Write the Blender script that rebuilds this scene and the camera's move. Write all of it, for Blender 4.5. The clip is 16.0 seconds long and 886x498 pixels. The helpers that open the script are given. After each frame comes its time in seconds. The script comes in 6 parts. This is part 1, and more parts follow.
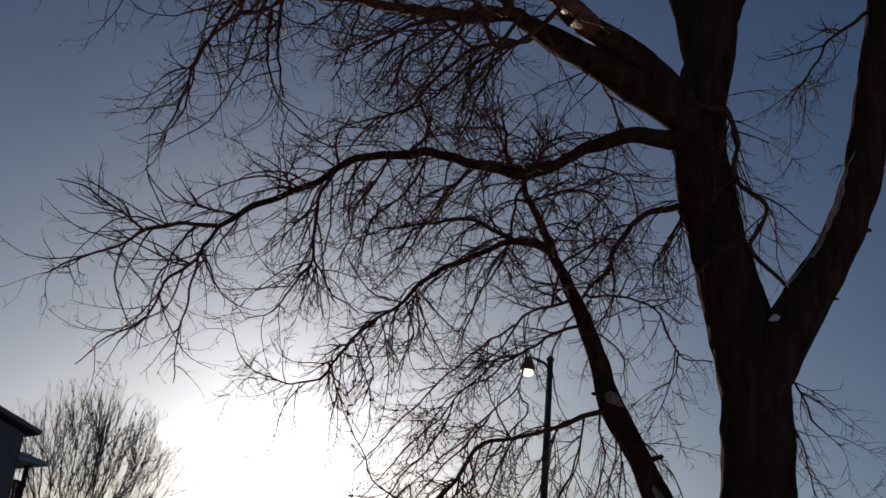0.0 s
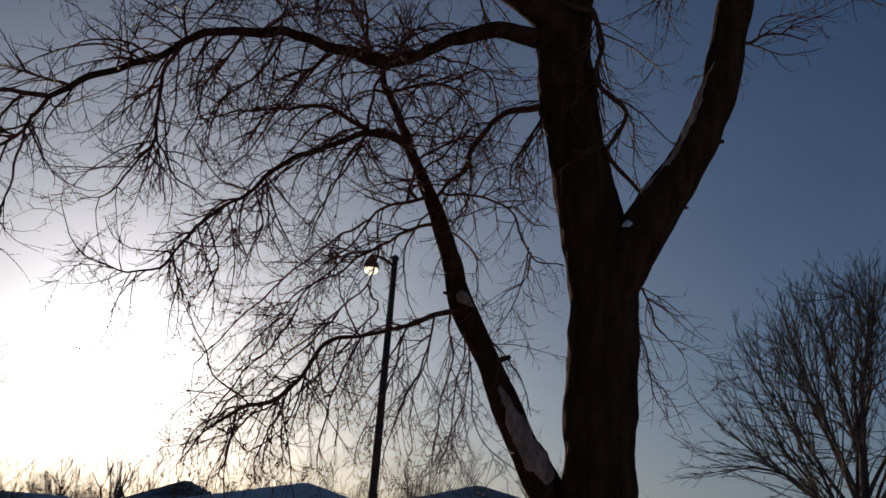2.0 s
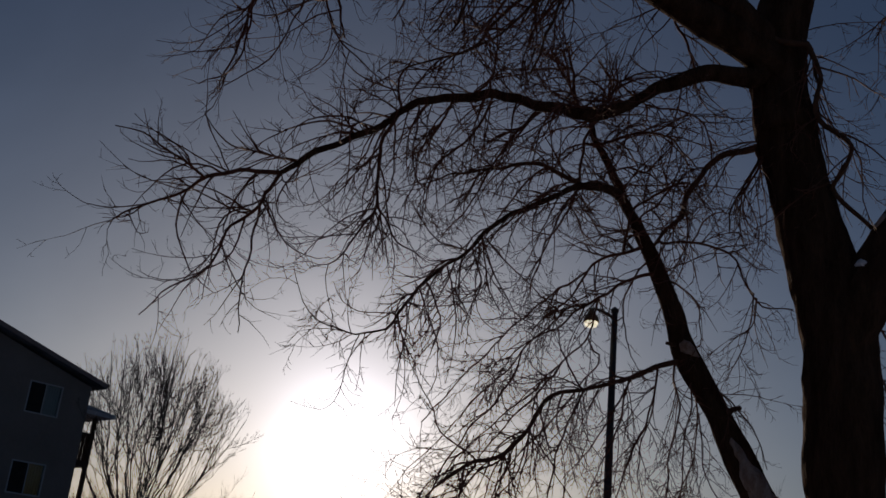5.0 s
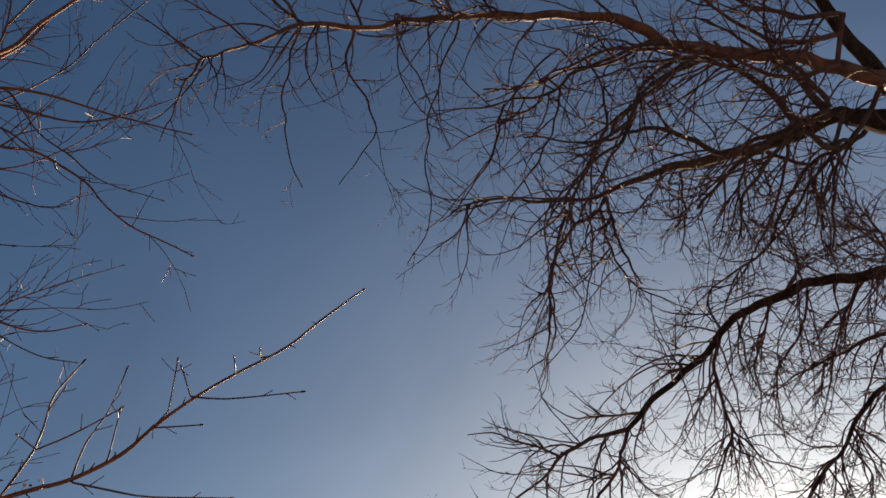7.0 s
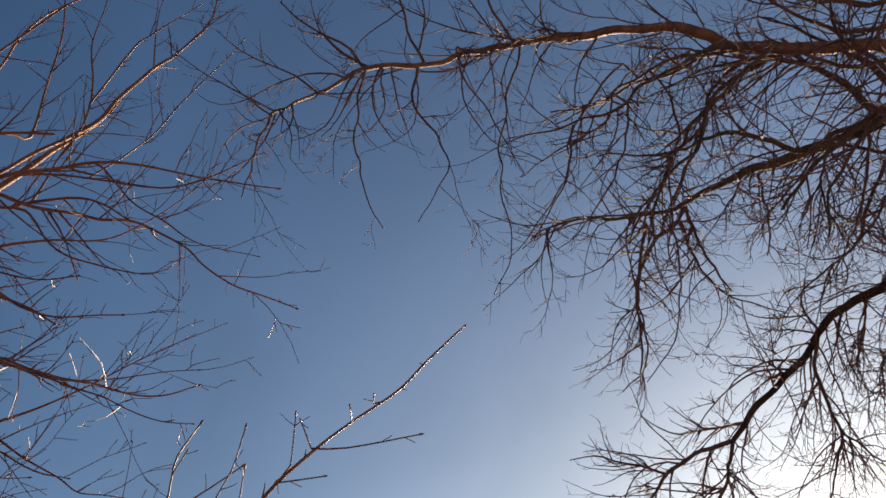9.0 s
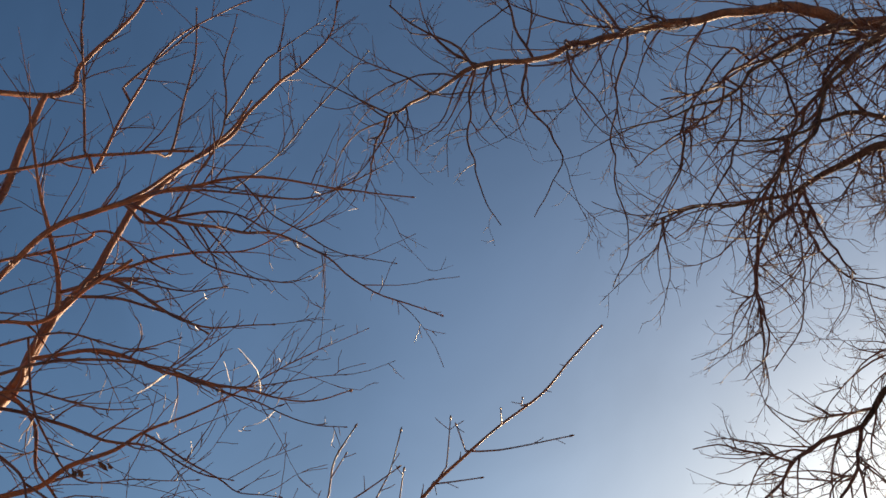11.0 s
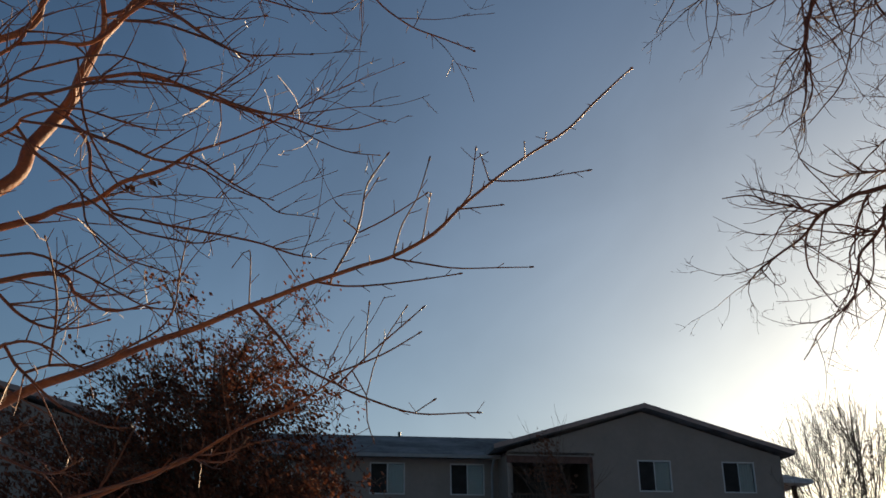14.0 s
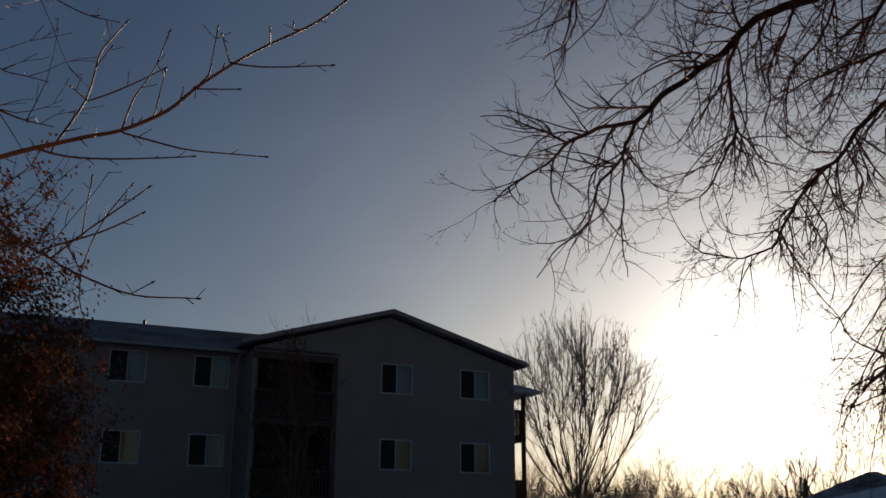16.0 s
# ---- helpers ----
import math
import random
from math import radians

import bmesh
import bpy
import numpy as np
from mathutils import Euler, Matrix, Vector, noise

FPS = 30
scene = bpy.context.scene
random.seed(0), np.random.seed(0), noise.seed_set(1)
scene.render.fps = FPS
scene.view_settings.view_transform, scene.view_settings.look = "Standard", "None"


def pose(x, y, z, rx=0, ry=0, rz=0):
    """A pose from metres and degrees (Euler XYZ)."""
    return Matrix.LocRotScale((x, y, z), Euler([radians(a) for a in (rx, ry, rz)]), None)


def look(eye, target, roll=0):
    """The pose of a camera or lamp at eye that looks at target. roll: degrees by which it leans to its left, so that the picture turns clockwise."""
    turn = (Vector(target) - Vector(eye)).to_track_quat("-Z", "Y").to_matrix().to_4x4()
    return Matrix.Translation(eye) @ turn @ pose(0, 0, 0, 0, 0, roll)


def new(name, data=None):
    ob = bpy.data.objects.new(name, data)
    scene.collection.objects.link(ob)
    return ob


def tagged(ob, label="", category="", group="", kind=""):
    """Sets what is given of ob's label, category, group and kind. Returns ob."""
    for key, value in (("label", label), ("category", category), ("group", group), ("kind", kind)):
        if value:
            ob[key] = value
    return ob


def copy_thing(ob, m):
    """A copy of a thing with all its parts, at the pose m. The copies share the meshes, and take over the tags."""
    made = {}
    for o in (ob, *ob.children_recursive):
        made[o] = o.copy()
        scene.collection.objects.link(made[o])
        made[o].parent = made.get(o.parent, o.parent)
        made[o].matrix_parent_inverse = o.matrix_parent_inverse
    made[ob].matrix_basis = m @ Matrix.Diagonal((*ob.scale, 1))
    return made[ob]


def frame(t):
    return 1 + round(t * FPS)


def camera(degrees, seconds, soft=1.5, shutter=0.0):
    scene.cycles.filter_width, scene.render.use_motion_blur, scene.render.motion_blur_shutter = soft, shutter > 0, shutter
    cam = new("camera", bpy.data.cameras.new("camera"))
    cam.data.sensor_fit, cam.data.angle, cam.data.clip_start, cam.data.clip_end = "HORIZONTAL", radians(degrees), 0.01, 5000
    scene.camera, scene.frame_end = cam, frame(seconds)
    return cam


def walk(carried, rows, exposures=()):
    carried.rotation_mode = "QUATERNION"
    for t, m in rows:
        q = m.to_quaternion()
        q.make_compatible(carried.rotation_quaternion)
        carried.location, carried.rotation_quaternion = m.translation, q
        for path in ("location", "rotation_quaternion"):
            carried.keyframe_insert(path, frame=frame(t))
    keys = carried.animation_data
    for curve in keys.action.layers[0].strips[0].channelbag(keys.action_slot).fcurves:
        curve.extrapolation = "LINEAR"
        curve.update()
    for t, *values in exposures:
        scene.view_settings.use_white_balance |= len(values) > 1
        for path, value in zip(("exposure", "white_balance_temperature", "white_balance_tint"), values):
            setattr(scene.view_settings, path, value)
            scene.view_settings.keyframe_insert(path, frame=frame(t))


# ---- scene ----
cam = camera(47.4, 16.0, soft=1.62)


def aim(x, y, z, yaw, pitch, roll):
    """The pose at a place, from yaw to the left of +y, pitch upwards and roll."""
    a, p = radians(yaw), radians(pitch)
    ahead = Vector((-math.sin(a) * math.cos(p), math.cos(a) * math.cos(p), math.sin(p)))
    return look((x, y, z), Vector((x, y, z)) + ahead, roll)


WALK = [
    (0, 0.487, -0.309, 1.709, 10.05, 22.39, 5.37),
    (0.3, 0.415, -0.192, 1.662, 7.54, 26.88, 7.95),
    (0.5, 0.379, -0.153, 1.693, 4.33, 24.86, 7.04),
    (1, 0.358, -0.080, 1.742, 2.64, 21.30, 6.03),
    (1.5, 0.351, 0.013, 1.754, 2.17, 21.79, 7.48),
    (2, 0.331, 0.006, 1.763, -0.11, 17.52, 4.54),
    (2.5, 0.351, -0.031, 1.751, 2.18, 18.24, 4.75),
    (3, 0.347, -0.056, 1.741, 3.44, 17.11, 5.17),
    (3.2, 0.343, -0.044, 1.745, 3.63, 16.68, 5.32),
    (5.5, 0.350, -0.050, 1.730, 19.05, 23.46, 2.45),
    (6, 0.456, -0.163, 1.591, 27.13, 31.28, -2.49),
    (6.5, 0.452, -0.173, 1.596, 32.86, 32.82, -3.12),
    (7, 0.462, -0.205, 1.590, 34.04, 34.24, -4.37),
    (7.5, 0.450, -0.226, 1.606, 33.53, 35.22, -6.03),
    (8, 0.433, -0.241, 1.610, 35.75, 36.00, -5.69),
    (8.5, 0.432, -0.254, 1.608, 38.12, 36.67, -6.44),
    (9, 0.414, -0.251, 1.609, 38.83, 36.26, -7.19),
    (9.5, 0.405, -0.248, 1.605, 38.89, 35.98, -7.65),
    (10, 0.382, -0.271, 1.617, 43.70, 37.45, -5.97),
    (10.2, 0.371, -0.325, 1.618, 44.80, 37.38, -6.60),
    (12.3, 0.520, -0.416, 1.587, 46.77, 30.73, -1.57),
    (12.5, 0.523, -0.414, 1.593, 46.72, 29.33, -1.68),
    (13, 0.519, -0.435, 1.550, 48.58, 26.36, -1.33),
    (13.5, 0.515, -0.435, 1.540, 49.45, 24.26, -0.97),
    (14, 0.502, -0.424, 1.524, 49.60, 21.86, -0.77),
    (14.5, 0.498, -0.416, 1.522, 48.18, 21.63, -0.77),
    (15, 0.512, -0.390, 1.520, 43.29, 20.34, 0.09),
    (15.5, 0.538, -0.374, 1.514, 38.50, 18.22, 0.02),
    (16, 0.557, -0.360, 1.508, 35.59, 16.25, 0.36),
]
EXPOSURES = [
    (0, -1.08, 5350, 13.5), (0.5, -0.91, 5400, 13.5), (1, -0.86, 5400, 13.5), (1.5, -0.99, 5450, 13.5), (2, -1.1, 5400, 14), (2.5, -1.29, 5350, 14.5), (3.2, -1.59, 5250, 15.5),
    (5.5, -1.85, 5450, 16), (6.1, -0.71, 5550, 12), (6.6, -0.21, 5650, 10), (7, -0.01, 5750, 9), (9, 0.52, 5800, 9), (10.2, 0.62, 5850, 8),
    (12.5, 0.66, 6050, 6), (13.2, 0.39, 6100, 6), (14, 0.26, 6100, 6), (15, 0.01, 6000, 7), (15.5, -0.34, 5950, 9), (16, -0.98, 5850, 12),
]
walk(cam, [(t, aim(*row)) for t, *row in WALK], EXPOSURES)

# ---- sky and sun: low winter sun, clear air with thin haze ----
SUN_EL, SUN_AZ = radians(8.2), radians(-17.6)  # azimuth from +y towards +x
world = bpy.data.worlds.new("winter_sky")
scene.world = world
world.use_nodes = True
wn = world.node_tree.nodes
sky = wn.new("ShaderNodeTexSky")
sky.sky_type = "NISHITA"
sky.sun_disc = False
sky.sun_elevation = SUN_EL
sky.sun_rotation = SUN_AZ
sky.altitude = 250.0
sky.air_density = 1.0
sky.dust_density = 2.5
sky.ozone_density = 2.9
wn["Background"].inputs["Strength"].default_value = 0.075
# camera glare about the sun, painted into the sky colour as three bright lobes
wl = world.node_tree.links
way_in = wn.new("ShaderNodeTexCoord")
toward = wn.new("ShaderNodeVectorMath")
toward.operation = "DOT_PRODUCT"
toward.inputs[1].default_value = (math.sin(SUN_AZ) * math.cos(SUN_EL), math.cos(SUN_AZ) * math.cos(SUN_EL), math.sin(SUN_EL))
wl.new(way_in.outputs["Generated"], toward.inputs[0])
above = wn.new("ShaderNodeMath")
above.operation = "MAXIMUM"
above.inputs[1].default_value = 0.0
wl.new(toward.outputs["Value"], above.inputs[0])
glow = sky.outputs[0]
for sharp, glare_tint in ((620.0, (46.0, 39.0, 34.0, 1)), (130.0, (12.0, 10.2, 9.6, 1)), (34.0, (1.6, 1.3, 1.45, 1))):
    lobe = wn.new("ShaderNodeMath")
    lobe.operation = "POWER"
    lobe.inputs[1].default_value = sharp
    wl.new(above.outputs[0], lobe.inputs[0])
    glare_mix = wn.new("ShaderNodeMix")
    glare_mix.data_type = "RGBA"
    glare_mix.blend_type = "ADD"
    glare_mix.clamp_result = False
    glare_mix.clamp_factor = False
    glare_mix.inputs[7].default_value = glare_tint
    wl.new(lobe.outputs[0], glare_mix.inputs[0])
    wl.new(glow, glare_mix.inputs[6])
    glow = glare_mix.outputs[2]
# faint streaks of high cloud
spread = wn.new("ShaderNodeMapping")
spread.inputs["Rotation"].default_value = (0.3, 0.5, 0.6)
spread.inputs["Scale"].default_value = (2.2, 6.5, 5.0)
wl.new(way_in.outputs["Generated"], spread.inputs["Vector"])
wisp = wn.new("ShaderNodeTexNoise")
wisp.inputs["Scale"].default_value = 1.0
wisp.inputs["Detail"].default_value = 5
wisp.inputs["Distortion"].default_value = 0.6
wl.new(spread.outputs[0], wisp.inputs["Vector"])
share = wn.new("ShaderNodeMapRange")
share.inputs["From Min"].default_value = 0.3
share.inputs["From Max"].default_value = 0.75
share.inputs["To Min"].default_value = 0.93
share.inputs["To Max"].default_value = 1.10
wl.new(wisp.outputs["Fac"], share.inputs["Value"])
streaked = wn.new("ShaderNodeVectorMath")
streaked.operation = "SCALE"
wl.new(glow, streaked.inputs[0])
wl.new(share.outputs[0], streaked.inputs["Scale"])
glow = streaked.outputs[0]
# pale haze that thickens towards the horizon
height = wn.new("ShaderNodeSeparateXYZ")
wl.new(way_in.outputs["Generated"], height.inputs[0])
low = wn.new("ShaderNodeMath")
low.operation = "SUBTRACT"
low.use_clamp = True
low.inputs[0].default_value = 1.0
wl.new(height.outputs["Z"], low.inputs[1])
veil = wn.new("ShaderNodeMath")
veil.operation = "POWER"
veil.inputs[1].default_value = 7.0
wl.new(low.outputs[0], veil.inputs[0])
horizon = wn.new("ShaderNodeMix")
horizon.data_type = "RGBA"
horizon.blend_type = "ADD"
horizon.clamp_result = False
horizon.inputs[7].default_value = (2.3, 2.9, 3.4, 1)
wl.new(veil.outputs[0], horizon.inputs[0])
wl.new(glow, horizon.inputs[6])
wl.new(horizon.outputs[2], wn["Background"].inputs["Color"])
sun_data = bpy.data.lights.new("sun", "SUN")
sun_data.energy = 5.0
sun_data.angle = radians(0.5)
sun_data.color = (1.0, 0.68, 0.38)
sun = new("sun", sun_data)
sun_way = Vector((math.sin(SUN_AZ) * math.cos(SUN_EL), math.cos(SUN_AZ) * math.cos(SUN_EL), math.sin(SUN_EL)))
sun.matrix_world = look((0, 0, 60), Vector((0, 0, 60)) - sun_way)


# ---- materials ----
def material(name, base, rough=0.8, second=None, scale=8.0, amount=0.5, bump=0.0, bump_scale=40.0, metal=0.0, stretch=(1, 1, 1), spec=0.3, island=0.0):
    """A surface with two scales of colour variation and a fine relief, in metres."""
    m = bpy.data.materials.new(name)
    m.use_nodes = True
    n, ln = m.node_tree.nodes, m.node_tree.links
    b = n["Principled BSDF"]
    b.inputs["Roughness"].default_value = rough
    b.inputs["Metallic"].default_value = metal
    b.inputs["Specular IOR Level"].default_value = spec
    tc = n.new("ShaderNodeTexCoord")
    mp = n.new("ShaderNodeMapping")
    mp.inputs["Scale"].default_value = stretch
    ln.new(tc.outputs["Object"], mp.inputs["Vector"])
    n1 = n.new("ShaderNodeTexNoise")
    n1.inputs["Scale"].default_value = scale
    n1.inputs["Detail"].default_value = 6
    n2 = n.new("ShaderNodeTexNoise")
    n2.inputs["Scale"].default_value = scale * 7.3
    n2.inputs["Detail"].default_value = 4
    for q in (n1, n2):
        ln.new(mp.outputs[0], q.inputs["Vector"])
    add = n.new("ShaderNodeMath")
    add.operation = "MULTIPLY_ADD"
    add.inputs[1].default_value = 0.45
    ln.new(n2.outputs["Fac"], add.inputs[0])
    ln.new(n1.outputs["Fac"], add.inputs[2])
    ramp = n.new("ShaderNodeValToRGB")
    ramp.color_ramp.elements[0].position = 0.72 - 0.25 * amount
    ramp.color_ramp.elements[1].position = 0.72 + 0.25 * amount
    ramp.color_ramp.elements[0].color = (*base, 1)
    ramp.color_ramp.elements[1].color = (*(second or [min(1, c * 1.5) for c in base]), 1)
    ln.new(add.outputs[0], ramp.inputs["Fac"])
    colour = ramp.outputs["Color"]
    if island:
        geo = n.new("ShaderNodeNewGeometry")
        hsv = n.new("ShaderNodeHueSaturation")
        mr = n.new("ShaderNodeMapRange")
        mr.inputs["To Min"].default_value = 1 - island
        mr.inputs["To Max"].default_value = 1 + island
        ln.new(geo.outputs["Random Per Island"], mr.inputs["Value"])
        ln.new(mr.outputs[0], hsv.inputs["Value"])
        ln.new(colour, hsv.inputs["Color"])
        colour = hsv.outputs["Color"]
    ln.new(colour, b.inputs["Base Color"])
    if bump:
        nb = n.new("ShaderNodeTexNoise")
        nb.inputs["Scale"].default_value = bump_scale
        nb.inputs["Detail"].default_value = 5
        ln.new(mp.outputs[0], nb.inputs["Vector"])
        bp = n.new("ShaderNodeBump")
        bp.inputs["Strength"].default_value = bump
        bp.inputs["Distance"].default_value = 0.02
        ln.new(nb.outputs["Fac"], bp.inputs["Height"])
        ln.new(bp.outputs[0], b.inputs["Normal"])
    return m


BARK = material("maple_bark", (0.032, 0.017, 0.010), 0.9, (0.098, 0.056, 0.034), 3.5, 0.8, 1.0, 22, stretch=(3, 3, 0.5), spec=0.06)
TWIG = material("maple_twig_bark", (0.080, 0.033, 0.023), 0.65, (0.20, 0.090, 0.058), 6, 0.8, spec=0.15)
# brighter orange copy of the bark, with the sun's warmth put into its colour
LIT_LIMB = material("sunlit_maple_limb_bark", (0.10, 0.032, 0.013), 0.55, (0.34, 0.120, 0.042), 7, 0.9, 0.9, 34, stretch=(2, 2, 1), spec=0.35)
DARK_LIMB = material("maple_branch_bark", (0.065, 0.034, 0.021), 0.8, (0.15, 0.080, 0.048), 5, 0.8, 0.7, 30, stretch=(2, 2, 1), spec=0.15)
ASH_BARK = material("young_tree_bark", (0.13, 0.032, 0.008), 0.55, (0.34, 0.100, 0.022), 9, 0.9, 0.3, 45, spec=0.5)
ASH_TWIG = material("young_twig_bark", (0.075, 0.021, 0.008), 0.5, (0.22, 0.070, 0.022), 9, 0.9, spec=0.5)
FAR_BARK = material("distant_bark", (0.10, 0.075, 0.058), 0.9, (0.17, 0.13, 0.10), 2, 0.8)
OAK_LEAF = material("dead_oak_leaf", (0.085, 0.027, 0.014), 0.6, (0.21, 0.076, 0.037), 2.0, 0.8, island=0.5)


def let_through(m, share):
    """Thin leaves pass some of the light that falls on their other side."""
    n, ln = m.node_tree.nodes, m.node_tree.links
    b = n["Principled BSDF"]
    t, mix = n.new("ShaderNodeBsdfTranslucent"), n.new("ShaderNodeMixShader")
    mix.inputs["Fac"].default_value = share
    ln.new(b.inputs["Base Color"].links[0].from_socket, t.inputs["Color"])
    ln.new(b.outputs[0], mix.inputs[1])
    ln.new(t.outputs[0], mix.inputs[2])
    ln.new(mix.outputs[0], n["Material Output"].inputs["Surface"])


let_through(OAK_LEAF, 0.5)
PEELED = material("peeled_bark_wood", (0.20, 0.13, 0.092), 0.9, (0.56, 0.45, 0.38), 9, 1.0, 1.0, 34, stretch=(2, 2, 0.6))
SNOW = material("snow", (0.78, 0.80, 0.84), 0.6, (0.88, 0.89, 0.91), 3, 0.6, 0.3, 14)
GROUND = material("snowy_lawn", (0.66, 0.67, 0.70), 0.8, (0.80, 0.81, 0.83), 0.35, 0.8, 0.6, 9)
SIDING = material("grey_lap_siding", (0.205, 0.165, 0.137), 0.8, (0.250, 0.202, 0.170), 0.8, 0.9, 0.15, 18)
TRIM = material("white_painted_trim", (0.38, 0.355, 0.335), 0.6, (0.47, 0.445, 0.42), 5, 0.8)
SHINGLE = material("snow_dusted_shingles", (0.070, 0.062, 0.060), 0.9, (0.26, 0.245, 0.24), 0.55, 0.9, 0.4, 20)
SNOWY_ROOF = material("roof_snow", (0.60, 0.58, 0.57), 0.9, (0.84, 0.83, 0.82), 0.35, 0.9, 0.4, 12)
DARK_SHINGLE = material("dark_shingles_with_snow", (0.12, 0.082, 0.062), 0.9, (0.70, 0.67, 0.64), 0.30, 0.8, 0.4, 20)
SOFFIT = material("soffit_paint", (0.22, 0.21, 0.20), 0.7, (0.28, 0.27, 0.26), 3, 0.8)
CURTAIN = material("pale_curtain", (0.23, 0.215, 0.195), 0.9, (0.32, 0.30, 0.275), 14, 0.9, stretch=(6, 6, 0.3))
OCHRE = material("ochre_curtain", (0.42, 0.26, 0.08), 0.9, (0.55, 0.36, 0.13), 14, 0.9, stretch=(6, 6, 0.3))
# near-black colour that stands for the shade inside the rooms
ROOM_SHADE = material("painted_room_shade", (0.03, 0.027, 0.025), 0.9, (0.045, 0.04, 0.037), 2, 0.8)
SCREEN = material("dark_insect_screen", (0.022, 0.020, 0.019), 0.85, (0.034, 0.031, 0.029), 3, 0.8, spec=0.05)
FASCIA = material("pinkish_fascia_paint", (0.24, 0.17, 0.145), 0.7, (0.30, 0.22, 0.19), 3, 0.8)
SNOWY_SHINGLE = material("snow_covered_shingles", (0.42, 0.42, 0.43), 0.8, (0.70, 0.71, 0.73), 1.6, 0.9, 0.4, 20)
DEAD_LEAF = material("dead_brown_leaf", (0.085, 0.036, 0.020), 0.8, (0.15, 0.065, 0.034), 3, 0.8)
HEDGE = material("hedge_twig_bark", (0.075, 0.048, 0.034), 0.9, (0.14, 0.092, 0.066), 1.5, 0.8)
WOOD = material("weathered_deck_wood", (0.05, 0.034, 0.024), 0.85, (0.09, 0.062, 0.045), 5, 0.8, 0.4, 30, stretch=(1, 1, 4))
POLE = material("dark_bronze_paint", (0.035, 0.03, 0.027), 0.5, (0.055, 0.048, 0.042), 8, 0.8)
LAMP_CAP = material("brown_lantern_paint", (0.13, 0.075, 0.03), 0.45, (0.19, 0.11, 0.045), 9, 0.8)
DARK_TRIM = material("reddish_brown_stain", (0.075, 0.036, 0.026), 0.8, (0.12, 0.060, 0.045), 5, 0.8, 0.3, 30)
BOUNCE_BROWN = material("brown_bounce_wall", (0.16, 0.125, 0.095), 0.9, (0.21, 0.17, 0.13), 1.5, 0.8, 0.2, 20)
BRICK = material("tan_house_wall", (0.24, 0.18, 0.14), 0.85, (0.33, 0.26, 0.20), 3, 0.8, 0.3, 30)


def glass_material():
    m = bpy.data.materials.new("window_glass")
    m.use_nodes = True
    b = m.node_tree.nodes["Principled BSDF"]
    b.inputs["Base Color"].default_value = (0.9, 0.94, 0.95, 1)
    b.inputs["Roughness"].default_value = 0.03
    b.inputs["Transmission Weight"].default_value = 1.0
    b.inputs["IOR"].default_value = 1.45
    return m


GLASS = glass_material()


def lamp_glass():
    m = bpy.data.materials.new("lit_lamp_glass")
    m.use_nodes = True
    b = m.node_tree.nodes["Principled BSDF"]
    b.inputs["Base Color"].default_value = (0.9, 0.85, 0.7, 1)
    b.inputs["Roughness"].default_value = 0.25
    b.inputs["Emission Color"].default_value = (1.0, 0.80, 0.45, 1)
    b.inputs["Emission Strength"].default_value = 4.0
    return m


LAMP_GLASS = lamp_glass()


# ---- mesh helpers ----
class Soup:
    """Vertices and faces gathered for one mesh."""

    def __init__(self):
        self.v, self.f = [], []

    def tube(self, pts, radii, sides=5, cap=True):
        """A tapered tube along pts."""
        start = len(self.v)
        pts = [Vector(p) for p in pts]
        ahead = (pts[1] - pts[0]).normalized()
        side = ahead.orthogonal().normalized()
        for k, (p, r) in enumerate(zip(pts, radii)):
            a, b = pts[max(k - 1, 0)], pts[min(k + 1, len(pts) - 1)]
            way = (b - a).normalized() if (b - a).length > 1e-9 else ahead
            side = side - way * side.dot(way)
            side = side.normalized() if side.length > 1e-6 else way.orthogonal().normalized()
            up = way.cross(side)
            for s in range(sides):
                q = 2 * math.pi * s / sides
                self.v.append(p + (side * math.cos(q) + up * math.sin(q)) * r)
            ahead = way
        for k in range(len(pts) - 1):
            for s in range(sides):
                i, j = start + k * sides + s, start + k * sides + (s + 1) % sides
                self.f.append((i, j, j + sides, i + sides))
        if cap:
            self.f.append(tuple(start + s for s in reversed(range(sides))))
            self.f.append(tuple(start + (len(pts) - 1) * sides + s for s in range(sides)))

    def box(self, x0, y0, z0, x1, y1, z1):
        i = len(self.v)
        self.v += [Vector((x, y, z)) for z in (z0, z1) for x, y in ((x0, y0), (x1, y0), (x1, y1), (x0, y1))]
        self.f += [(i + 3, i + 2, i + 1, i), (i + 4, i + 5, i + 6, i + 7)]
        self.f += [(i + a, i + (a + 1) % 4, i + 4 + (a + 1) % 4, i + 4 + a) for a in range(4)]

    def prism(self, outline, way):
        """An outline swept by a vector."""
        i, n = len(self.v), len(outline)
        way = Vector(way)
        self.v += [Vector(p) for p in outline] + [Vector(p) + way for p in outline]
        self.f += [tuple(i + k for k in reversed(range(n))), tuple(i + n + k for k in range(n))]
        self.f += [(i + k, i + (k + 1) % n, i + n + (k + 1) % n, i + n + k) for k in range(n)]

    def mesh(self, name, mat, smooth=False):
        me = bpy.data.meshes.new(name)
        me.from_pydata([tuple(v) for v in self.v], [], self.f)
        me.materials.append(mat)
        if smooth:
            me.polygons.foreach_set("use_smooth", [True] * len(me.polygons))
        me.update()
        return me


def part(name, soup, mat, parent=None, label="", smooth=False):
    ob = new(name, soup.mesh(name, mat, smooth))
    if parent:
        ob.parent = parent
    return tagged(ob, label)


